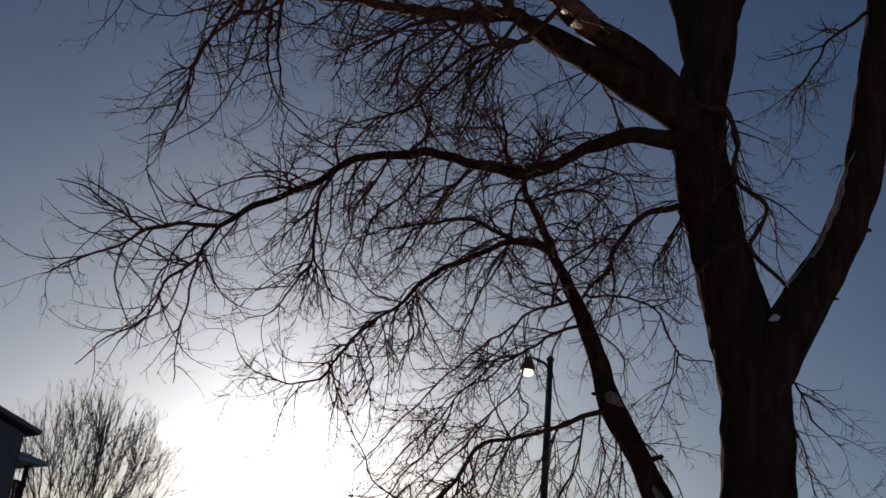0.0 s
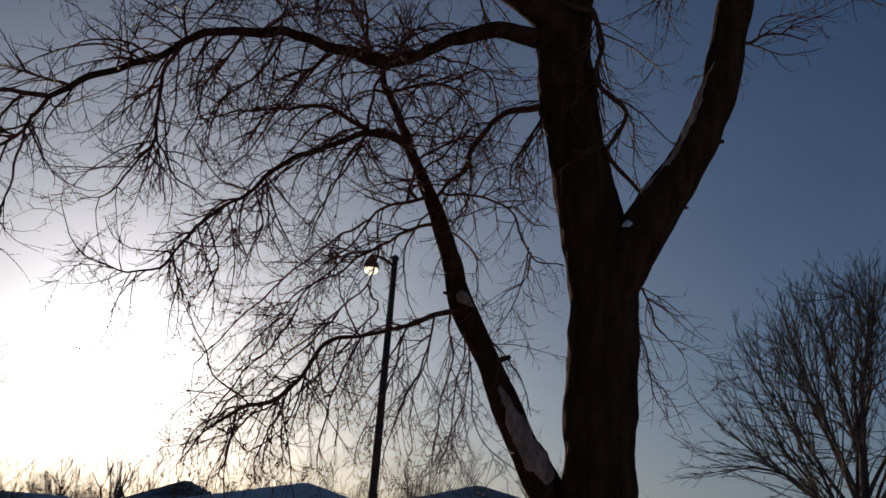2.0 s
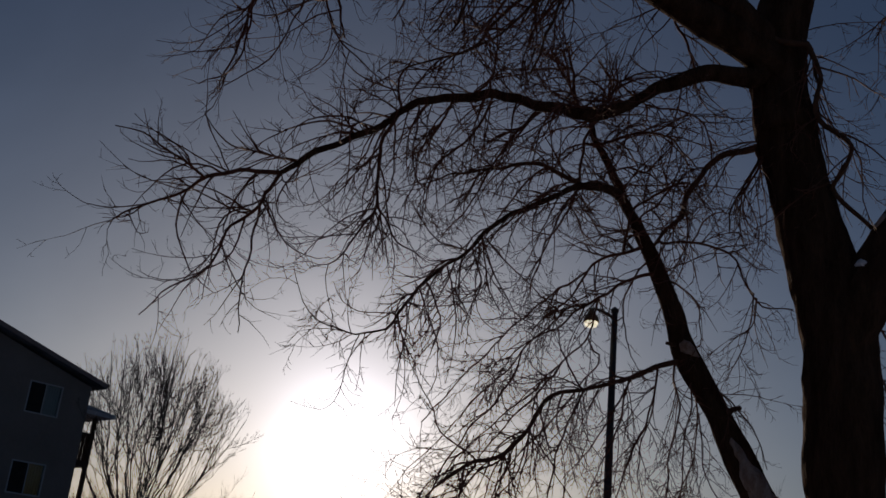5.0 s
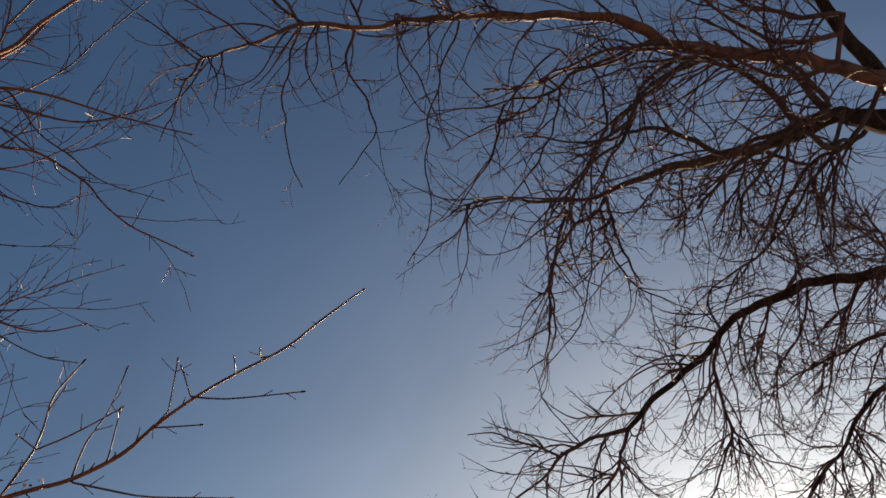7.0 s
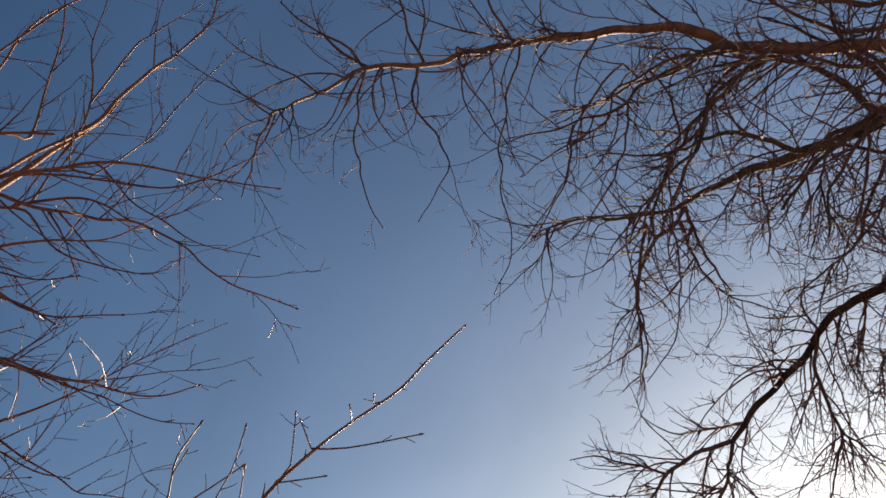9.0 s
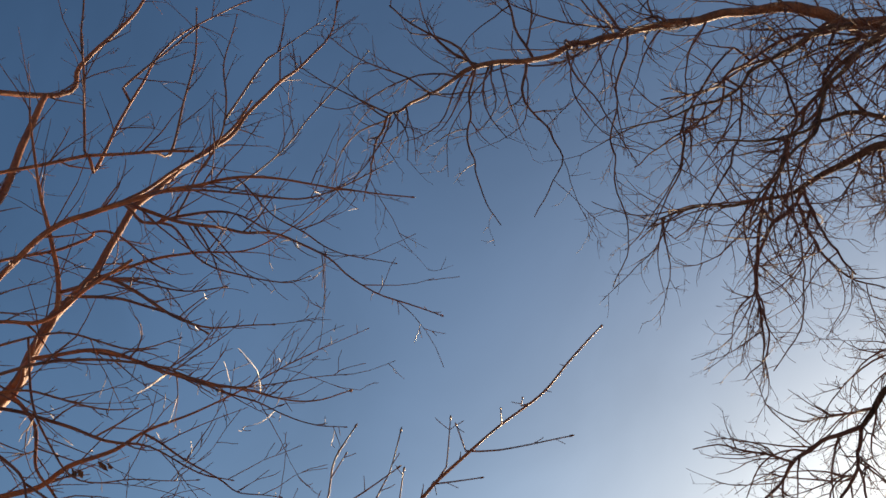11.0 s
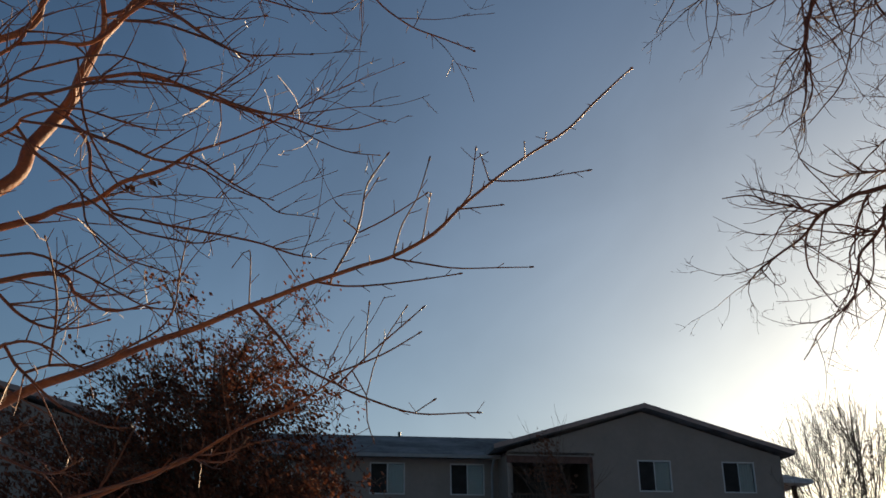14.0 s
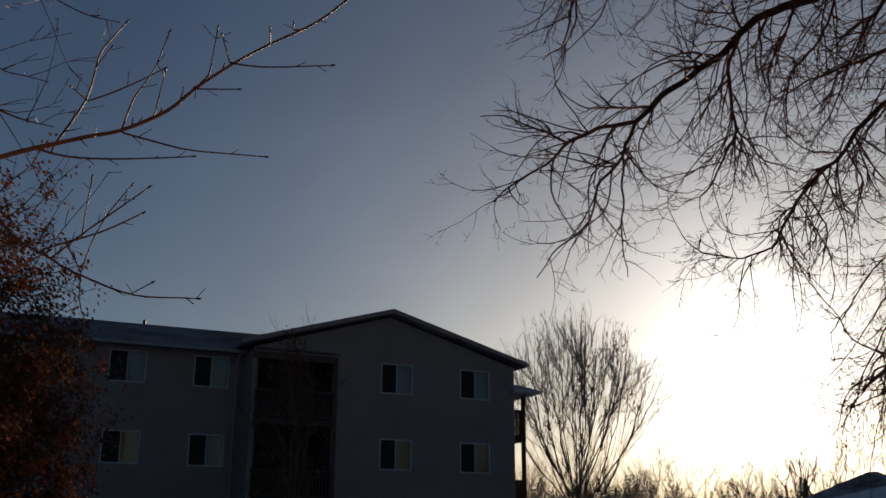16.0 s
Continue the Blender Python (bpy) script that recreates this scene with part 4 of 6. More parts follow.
ash_limb([(-2.55, 1.21, 4.69, 0.0126), (-2.50, 1.27, 4.82, 0.0116), (-2.40, 1.39, 5.00, 0.0105), (-2.31, 1.49, 5.17, 0.0081), (-2.24, 1.57, 5.36, 0.0055), (-2.21, 1.58, 5.54, 0.0043)], twigs=1)
ash_limb([(-3.17, -0.11, 3.37, 0.0233), (-2.98, 0.45, 3.70, 0.0187), (-2.87, 0.51, 3.83, 0.0163), (-2.71, 0.61, 4.01, 0.0151), (-2.59, 0.70, 4.05, 0.0138), (-2.50, 0.78, 4.08, 0.0126), (-2.32, 0.92, 4.10, 0.0101), (-2.11, 1.07, 4.08, 0.0076), (-1.93, 1.18, 3.99, 0.0053), (-1.75, 1.27, 3.87, 0.0041), (-1.53, 1.36, 3.74, 0.0029)], twigs=1)
ash_limb([(-2.56, 0.80, 4.13, 0.0105), (-2.35, 0.91, 3.97, 0.0088), (-2.10, 1.01, 3.81, 0.0073), (-1.92, 1.07, 3.71, 0.0060), (-1.78, 1.10, 3.58, 0.0057), (-1.61, 1.12, 3.40, 0.0044), (-1.46, 1.14, 3.24, 0.0033), (-1.23, 1.17, 3.06, 0.0023)], twigs=1)
ash_limb([(-2.77, 0.81, 3.89, 0.0105), (-2.59, 0.95, 3.95, 0.0081), (-2.47, 1.05, 3.95, 0.0068), (-2.27, 1.19, 3.91, 0.0044), (-2.09, 1.29, 3.96, 0.0033), (-1.91, 1.36, 4.05, 0.0022)], twigs=1)
ash_limb([(-2.92, 0.68, 3.56, 0.0103), (-2.68, 0.80, 3.52, 0.0099), (-2.54, 0.87, 3.46, 0.0085), (-2.34, 0.96, 3.33, 0.0071), (-2.19, 1.01, 3.24, 0.0058), (-1.99, 1.07, 3.14, 0.0046), (-1.79, 1.11, 3.02, 0.0035), (-1.58, 1.14, 2.97, 0.0025)], twigs=1)
ash_limb([(-2.65, 0.85, 3.51, 0.0076), (-2.49, 0.94, 3.43, 0.0063), (-2.24, 1.04, 3.26, 0.0049), (-2.02, 1.11, 3.12, 0.0037), (-1.83, 1.16, 2.98, 0.0026), (-1.67, 1.19, 2.91, 0.0017)], twigs=1)
ash_limb([(-3.17, -0.11, 2.66, 0.0262), (-3.25, 0.60, 3.05, 0.0210), (-3.08, 0.73, 3.10, 0.0159), (-2.97, 0.81, 3.12, 0.0134), (-2.87, 0.86, 3.17, 0.0121), (-2.72, 0.96, 3.20, 0.0097), (-2.62, 1.01, 3.24, 0.0075), (-2.44, 1.11, 3.27, 0.0052), (-2.29, 1.18, 3.30, 0.0041), (-2.12, 1.25, 3.34, 0.0030), (-1.94, 1.31, 3.35, 0.0019), (-1.79, 1.36, 3.36, 0.0014)], twigs=1)
ash_limb([(-2.59, 1.00, 3.22, 0.0063), (-2.43, 1.06, 3.10, 0.0051), (-2.28, 1.12, 2.97, 0.0039), (-2.18, 1.15, 2.89, 0.0028), (-2.02, 1.20, 2.83, 0.0018)], twigs=1)
ash_limb([(-2.87, 0.84, 3.05, 0.0076), (-2.71, 0.94, 2.99, 0.0063), (-2.52, 1.07, 2.92, 0.0061), (-2.36, 1.15, 2.85, 0.0049), (-2.20, 1.23, 2.77, 0.0038), (-2.09, 1.27, 2.73, 0.0018)], twigs=1)
ash_limb([(-3.12, 0.71, 3.51, 0.0107), (-3.03, 0.78, 3.37, 0.0092), (-2.94, 0.78, 3.17, 0.0078), (-2.87, 0.82, 3.07, 0.0065)], twigs=1)
ash_limb([(-3.17, -0.11, 3.93, 0.0318), (-3.09, 0.43, 4.23, 0.0254), (-3.01, 0.51, 4.61, 0.0212), (-2.96, 0.55, 4.86, 0.0163)], twigs=1)
ash_limb([(-2.90, 0.74, 3.77, 0.0165), (-2.85, 0.70, 3.94, 0.0131), (-2.78, 0.57, 4.17, 0.0096), (-2.73, 0.48, 4.34, 0.0073), (-2.68, 0.42, 4.50, 0.0062)], twigs=1)
ash_limb([(-3.17, -0.11, 2.41, 0.0168), (-3.13, 0.68, 2.84, 0.0134), (-2.91, 0.77, 2.72, 0.0085), (-2.74, 0.83, 2.63, 0.0061), (-2.52, 0.90, 2.62, 0.0039)], twigs=1)
ash_limb([(-3.17, -0.11, 1.90, 0.0364), (-3.04, 0.39, 2.19, 0.0291), (-2.85, 0.53, 2.27, 0.0241), (-2.72, 0.62, 2.33, 0.0206), (-2.55, 0.73, 2.37, 0.0171), (-2.37, 0.84, 2.43, 0.0148), (-2.19, 0.93, 2.47, 0.0125), (-2.06, 0.99, 2.50, 0.0113), (-1.80, 1.04, 2.51, 0.0090), (-1.61, 1.07, 2.51, 0.0078), (-1.47, 1.08, 2.50, 0.0068), (-1.34, 1.11, 2.53, 0.0066), (-1.26, 1.13, 2.58, 0.0058), (-1.17, 1.15, 2.62, 0.0051), (-1.15, 1.26, 2.72, 0.0045), (-1.11, 1.39, 2.83, 0.0047), (-1.12, 1.55, 2.99, 0.0042), (-1.12, 1.71, 3.15, 0.0035)], twigs=0)
ash_limb([(-1.47, 1.08, 2.50, 0.0038), (-1.43, 1.08, 2.58, 0.0030), (-1.38, 1.09, 2.64, 0.0023), (-1.33, 1.09, 2.73, 0.0023)], twigs=0)
ash_limb([(-1.72, 1.06, 2.51, 0.0048), (-1.65, 1.09, 2.63, 0.0040), (-1.62, 1.09, 2.71, 0.0032), (-1.60, 1.09, 2.76, 0.0033), (-1.55, 1.12, 2.84, 0.0025)], twigs=0)
ash_limb([(-1.61, 1.07, 2.61, 0.0032), (-1.53, 1.10, 2.63, 0.0031), (-1.42, 1.15, 2.68, 0.0023)], twigs=0)
ash_limb([(-1.37, 1.10, 2.53, 0.0030), (-1.28, 1.05, 2.60, 0.0022)], twigs=0)
ash_limb([(-1.23, 1.14, 2.61, 0.0029), (-1.14, 1.08, 2.68, 0.0021)], twigs=0)
ash_limb([(-1.17, 1.15, 2.63, 0.0029), (-1.11, 1.07, 2.65, 0.0021)], twigs=0)
ash_limb([(-1.17, 1.15, 2.63, 0.0036), (-1.11, 1.20, 2.62, 0.0029), (-0.97, 1.30, 2.625, 0.0021)], twigs=0)
ash_limb([(-1.27, 1.13, 2.58, 0.0029), (-1.12, 1.14, 2.54, 0.0021)], twigs=0)
ash_limb([(-1.15, 1.26, 2.72, 0.0030), (-1.08, 1.19, 2.71, 0.0022)], twigs=0)
ash_limb([(-1.13, 1.32, 2.78, 0.0031), (-1.06, 1.25, 2.75, 0.0022)], twigs=0)
ash_limb([(-1.46, 1.08, 2.49, 0.0038), (-1.40, 1.14, 2.47, 0.0037), (-1.33, 1.20, 2.45, 0.0029), (-1.20, 1.31, 2.44, 0.0022)], twigs=0)
ash_limb([(-1.78, 1.05, 2.51, 0.0049), (-1.71, 1.10, 2.49, 0.0040), (-1.61, 1.19, 2.49, 0.0032), (-1.46, 1.30, 2.50, 0.0024)], twigs=0)
ash_limb([(-1.61, 1.07, 2.61, 0.0032), (-1.55, 0.98, 2.60, 0.0023)], twigs=0)
ash_limb([(-2.06, 0.99, 2.50, 0.0035), (-2.00, 0.95, 2.65, 0.0026), (-2.00, 0.90, 2.59, 0.0017)], twigs=0)
ash_limb([(-1.59, 1.07, 2.70, 0.0024), (-1.49, 1.04, 2.72, 0.0019)], twigs=0)
ash_limb([(-2.05, 1.00, 2.49, 0.0069), (-1.97, 1.04, 2.40, 0.0059), (-1.89, 1.07, 2.30, 0.0050), (-1.79, 1.13, 2.23, 0.0040), (-1.73, 1.16, 2.19, 0.0040), (-1.57, 1.24, 2.12, 0.0031), (-1.41, 1.31, 2.10, 0.0022)], twigs=0)
ash_limb([(-1.73, 1.09, 2.21, 0.0039), (-1.64, 1.12, 2.27, 0.0031), (-1.57, 1.14, 2.31, 0.0031), (-1.46, 1.17, 2.37, 0.0023)], twigs=0)
ash_limb([(-1.74, 1.07, 2.23, 0.0039), (-1.60, 1.14, 2.27, 0.0031), (-1.49, 1.18, 2.31, 0.0023)], twigs=0)
ash_limb([(-1.66, 1.13, 2.28, 0.0023), (-1.61, 1.11, 2.41, 0.0023)], twigs=0)
ash_limb([(-1.62, 1.13, 2.24, 0.0023), (-1.58, 1.14, 2.31, 0.0023), (-1.53, 1.17, 2.39, 0.0019)], twigs=0)
ash_limb([(-1.53, 1.20, 2.11, 0.0023), (-1.47, 1.21, 2.13, 0.0022)], twigs=0)
ash_limb([(-1.65, 1.13, 2.17, 0.0023), (-1.63, 1.12, 2.10, 0.0023), (-1.60, 1.12, 2.04, 0.0015)], twigs=0)
ash_limb([(-2.52, 0.58, 1.90, 0.0108), (-2.31, 0.72, 1.97, 0.0086), (-2.10, 0.83, 2.03, 0.0066), (-1.93, 0.91, 2.10, 0.0056), (-1.81, 0.96, 2.13, 0.0047), (-1.63, 1.02, 2.20, 0.0030)], twigs=0.8)
ash_limb([(-2.40, 0.60, 1.94, 0.0070), (-2.27, 0.70, 1.97, 0.0060), (-2.17, 0.78, 1.99, 0.0050), (-2.09, 0.83, 2.04, 0.0041), (-1.99, 0.90, 2.02, 0.0032), (-1.93, 0.93, 2.07, 0.0024)], twigs=0.8)
ash_limb([(-3.17, -0.11, 1.67, 0.0091), (-2.57, 0.41, 2.10, 0.0073), (-2.51, 0.45, 2.07, 0.0063), (-2.38, 0.56, 2.01, 0.0043), (-2.29, 0.62, 2.04, 0.0026)], twigs=0.8)
ash_limb([(-3.17, -0.11, 2.77, 0.0101), (-2.59, 0.32, 3.17, 0.0081), (-2.50, 0.46, 3.24, 0.0081), (-2.40, 0.60, 3.28, 0.0070), (-2.25, 0.79, 3.27, 0.0059), (-2.13, 0.93, 3.20, 0.0048), (-2.03, 1.03, 3.16, 0.0038), (-1.77, 1.26, 3.15, 0.0018)], twigs=0.9)
ash_limb([(-2.59, 0.52, 3.18, 0.0082), (-2.46, 0.65, 3.12, 0.0080), (-2.34, 0.76, 3.04, 0.0068), (-2.23, 0.85, 2.99, 0.0047), (-2.09, 0.95, 2.88, 0.0037), (-1.99, 1.01, 2.83, 0.0018)], twigs=0.9)
ash_limb([(-2.65, 0.48, 3.09, 0.0082), (-2.52, 0.58, 2.95, 0.0059), (-2.43, 0.61, 2.79, 0.0047), (-2.31, 0.67, 2.67, 0.0037), (-2.18, 0.76, 2.60, 0.0026)], twigs=0.9)
ash_limb([(-2.53, 0.53, 2.68, 0.0057), (-2.31, 0.65, 2.56, 0.0045), (-2.19, 0.71, 2.48, 0.0035), (-2.06, 0.77, 2.45, 0.0025)], twigs=0.9)
ash_limb([(-3.17, -0.11, 2.33, 0.0123), (-2.69, 0.32, 2.68, 0.0098), (-2.57, 0.40, 2.56, 0.0076), (-2.48, 0.47, 2.46, 0.0064), (-2.38, 0.54, 2.41, 0.0045), (-2.23, 0.63, 2.42, 0.0026)], twigs=0.9)
ash_limb([(-2.42, 0.54, 2.31, 0.0063), (-2.28, 0.50, 2.44, 0.0052), (-2.18, 0.44, 2.52, 0.0042), (-2.10, 0.39, 2.58, 0.0025)], twigs=0.9)
ash_limb([(-2.37, 0.69, 3.63, 0.0105), (-2.25, 0.77, 3.53, 0.0082), (-2.11, 0.86, 3.38, 0.0059), (-1.98, 0.93, 3.31, 0.0038), (-1.81, 1.02, 3.27, 0.0028)], twigs=0.9)
ash_limb([(-2.61, 0.60, 3.54, 0.0109), (-2.39, 0.67, 3.59, 0.0084), (-2.20, 0.72, 3.61, 0.0071)], twigs=0.9)
ash_limb([(-3.17, -0.11, 3.15, 0.0124), (-2.79, 0.34, 3.47, 0.0099), (-2.59, 0.38, 3.52, 0.0075), (-2.41, 0.40, 3.57, 0.0052)], twigs=0.9)
ash_limb([(-2.28, 0.63, 2.30, 0.0061), (-2.07, 0.73, 2.40, 0.0042), (-1.96, 0.72, 2.52, 0.0033), (-1.88, 0.70, 2.62, 0.0016)], twigs=0.9)
ash_limb([(-2.48, 0.69, 2.87, 0.0058), (-2.35, 0.75, 2.78, 0.0047), (-2.16, 0.84, 2.71, 0.0036), (-2.00, 0.90, 2.69, 0.0017)], twigs=0.9)
ash_limb([(-2.52, 0.55, 3.31, 0.0062), (-2.43, 0.58, 3.08, 0.0049), (-2.30, 0.66, 2.88, 0.0037), (-2.15, 0.78, 2.84, 0.0027), (-2.00, 0.90, 2.81, 0.0018)], twigs=0.9)
ash_limb([(-3.17, -0.11, 2.75, 0.0103), (-2.69, 0.36, 3.11, 0.0082), (-2.59, 0.42, 3.18, 0.0061), (-2.46, 0.54, 3.19, 0.0050), (-2.30, 0.68, 3.11, 0.0038), (-2.17, 0.77, 3.07, 0.0019)], twigs=0.9)
ash_limb([(-2.45, 0.46, 2.31, 0.0072), (-2.30, 0.52, 2.19, 0.0051), (-2.14, 0.60, 2.10, 0.0033), (-2.01, 0.65, 2.08, 0.0016)], twigs=0.9)
ash_limb([(-3.17, -0.11, 1.90, 0.0104), (-2.58, 0.37, 2.32, 0.0083), (-2.42, 0.43, 2.36, 0.0062), (-2.30, 0.49, 2.33, 0.0043), (-2.16, 0.54, 2.24, 0.0025)], twigs=0.9)
ash_limb([(-3.17, -0.11, 2.95, 0.0092), (-2.69, 0.33, 3.30, 0.0074), (-2.58, 0.45, 3.38, 0.0063), (-2.43, 0.60, 3.40, 0.0051), (-2.25, 0.77, 3.31, 0.0039), (-2.13, 0.87, 3.32, 0.0019)], twigs=0.9)
ash_limb([(-3.17, -0.11, 4.70, 0.0214), (-3.19, 0.66, 5.12, 0.0171), (-3.10, 0.71, 5.28, 0.0159), (-2.99, 0.79, 5.44, 0.0131), (-2.89, 0.85, 5.59, 0.0103), (-2.80, 0.89, 5.76, 0.0075)], twigs=0.8)
ash_limb([(-2.86, 0.71, 4.57, 0.0076), (-2.77, 0.64, 4.81, 0.0077), (-2.69, 0.56, 5.01, 0.0065), (-2.61, 0.51, 5.22, 0.0053)], twigs=0.8)
ash_limb([(-3.17, -0.11, 4.05, 0.0125), (-2.88, 0.64, 4.49, 0.0100), (-2.78, 0.73, 4.49, 0.0098), (-2.61, 0.87, 4.46, 0.0084), (-2.43, 1.00, 4.41, 0.0070)], twigs=0.8)
ash_limb([(-2.85, 0.77, 4.47, 0.0099), (-2.78, 0.80, 4.69, 0.0089), (-2.70, 0.85, 4.91, 0.0078), (-2.62, 0.91, 5.14, 0.0067), (-2.53, 1.01, 5.28, 0.0054), (-2.42, 1.14, 5.40, 0.0041), (-2.29, 1.27, 5.45, 0.0028)], twigs=0.8)
ash_limb([(-2.73, 0.79, 4.88, 0.0078), (-2.59, 0.84, 4.95, 0.0065), (-2.36, 0.92, 5.03, 0.0051)], twigs=0.8)
ash_limb([(-2.65, 1.00, 4.55, 0.0074), (-2.54, 0.98, 4.75, 0.0063), (-2.44, 0.96, 4.96, 0.0051), (-2.36, 0.91, 5.14, 0.0039)], twigs=0.8)
ash_limb([(-2.38, 1.10, 4.60, 0.0072), (-2.17, 1.17, 4.83, 0.0061), (-2.13, 1.19, 4.84, 0.0049), (-1.93, 1.28, 4.94, 0.0024)], twigs=0.8)
ash_limb([(-2.51, 1.07, 4.39, 0.0059), (-2.38, 1.10, 4.58, 0.0060), (-2.29, 1.04, 4.84, 0.0049), (-2.20, 1.03, 5.04, 0.0025)], twigs=0.8)
ash_limb([(-2.18, 1.27, 4.38, 0.0046), (-2.01, 1.31, 4.49, 0.0046), (-1.87, 1.35, 4.59, 0.0034), (-1.75, 1.37, 4.66, 0.0023)], twigs=0.8)
ash_limb([(-2.49, 0.87, 4.16, 0.0079), (-2.36, 1.01, 4.15, 0.0066), (-2.24, 1.13, 4.11, 0.0054), (-2.08, 1.27, 4.06, 0.0053), (-1.93, 1.39, 4.08, 0.0042), (-1.78, 1.49, 4.13, 0.0021)], twigs=0.8)
ash_limb([(-2.54, 1.01, 4.15, 0.0080), (-2.31, 1.11, 4.06, 0.0065), (-2.12, 1.17, 3.89, 0.0041)], twigs=0.8)
ash_limb([(-2.58, 0.90, 4.10, 0.0079), (-2.50, 0.98, 4.07, 0.0067), (-2.40, 1.05, 3.89, 0.0054), (-2.27, 1.15, 3.77, 0.0042), (-2.13, 1.25, 3.69, 0.0030), (-2.04, 1.30, 3.69, 0.0020)], twigs=0.8)
ash_limb([(-2.17, 1.09, 4.10, 0.0053), (-2.06, 1.14, 3.92, 0.0041), (-1.94, 1.21, 3.78, 0.0039), (-1.82, 1.27, 3.65, 0.0028), (-1.63, 1.35, 3.53, 0.0018)], twigs=0.8)
ash_limb([(-3.17, -0.11, 3.58, 0.0103), (-2.86, 0.71, 4.06, 0.0082), (-2.75, 0.78, 4.09, 0.0069), (-2.64, 0.85, 4.03, 0.0057), (-2.45, 0.96, 3.81, 0.0032)], twigs=0.8)
ash_limb([(-2.64, 0.74, 3.78, 0.0076), (-2.50, 0.84, 3.76, 0.0063), (-2.32, 0.97, 3.66, 0.0041), (-2.19, 1.05, 3.64, 0.0030)], twigs=0.8)
ash_limb([(-2.65, 0.72, 3.70, 0.0086), (-2.50, 0.83, 3.67, 0.0073), (-2.33, 0.95, 3.55, 0.0060), (-2.21, 1.01, 3.44, 0.0038)], twigs=0.8)
for limb_row in rooted(ash_limbs, 0.7):
    grow_ash(*limb_row)
for spot in ((-2.41, 0.72, 2.95), (-2.38, 0.80, 2.98)):
    for k in range(4):
        leaf = Soup()
        c = Vector(spot) + Vector((young_rng.gauss(0, 0.012), young_rng.gauss(0, 0.012), young_rng.gauss(0, 0.01)))
        n = Vector((young_rng.gauss(0, 1), young_rng.gauss(0, 1), young_rng.gauss(0, 1))).normalized()
        a = n.orthogonal().normalized()
        b = n.cross(a)
        leaf.v += [c - b * 0.019, c + a * 0.008 + n * 0.01, c + b * 0.019 + n * 0.006, c - a * 0.008 + n * 0.01]
        leaf.f += [(0, 1, 2), (0, 2, 3)]
        world_part("dead_leaf", leaf, DEAD_LEAF, young, "curled brown dead leaf")
world_part("twigwork", young_twigs, ASH_TWIG, young, "thin straight budded twigs")["kind"] = "stuff"


def bare_tree(name, label, place, height, seed, stems, lean, fork_at, depth=5, thick=0.16, fill=1.0, sweep=0.10, mat=FAR_BARK):
    """A bare tree: several rising stems that fork again and again into fine upright twigs."""
    rng = random.Random(seed)
    tree = tagged(new(name), label, "tree")
    tree.location = place
    trunk, crown = Soup(), Soup()

    def rise(soup, p, way, length, r, level):
        segs = 5 if level < 3 else 4
        pts, radii, d = [Vector(p)], [r], Vector(way).normalized()
        for k in range(segs):
            d = d + Vector((rng.gauss(0, 0.09), rng.gauss(0, 0.09), rng.gauss(0, 0.06) + sweep))
            d.normalize()
            pts.append(pts[-1] + d * length / segs)
            radii.append(r * (1 - 0.45 * (k + 1) / segs))
        soup.tube(pts, radii, 7 if level < 1 else 4 if level < 3 else 3, cap=False)
        if level >= depth:
            return
        for _ in range(int((3.4 if level < 2 else 4.2) * fill + rng.random())):
            k = rng.randint(1, segs)
            out = Vector((rng.gauss(0, 1), rng.gauss(0, 1), rng.gauss(0, 0.5))).normalized()
            rise(soup, pts[k], d * 0.9 + out * rng.uniform(0.35, 0.7), length * rng.uniform(0.5, 0.75), max(radii[k] * 0.6, 0.006), level + 1)

    trunk.tube([(0, 0, -0.1), (0, 0, fork_at * 0.4), (0, 0, fork_at)], (thick * 1.5, thick * 1.1, thick), 9)
    for k in range(stems):
        a = 2 * math.pi * (k + rng.random() * 0.6) / stems
        rise(crown, (0, 0, fork_at * 0.9), (math.cos(a) * lean, math.sin(a) * lean, 1), (height - fork_at) * rng.uniform(0.42, 0.55), thick * 0.6, 0)
    part("trunk", trunk, mat, tree, smooth=True)
    part("crown", crown, mat, tree, "bare upright branches and twigs")["kind"] = "stuff"
    return tree


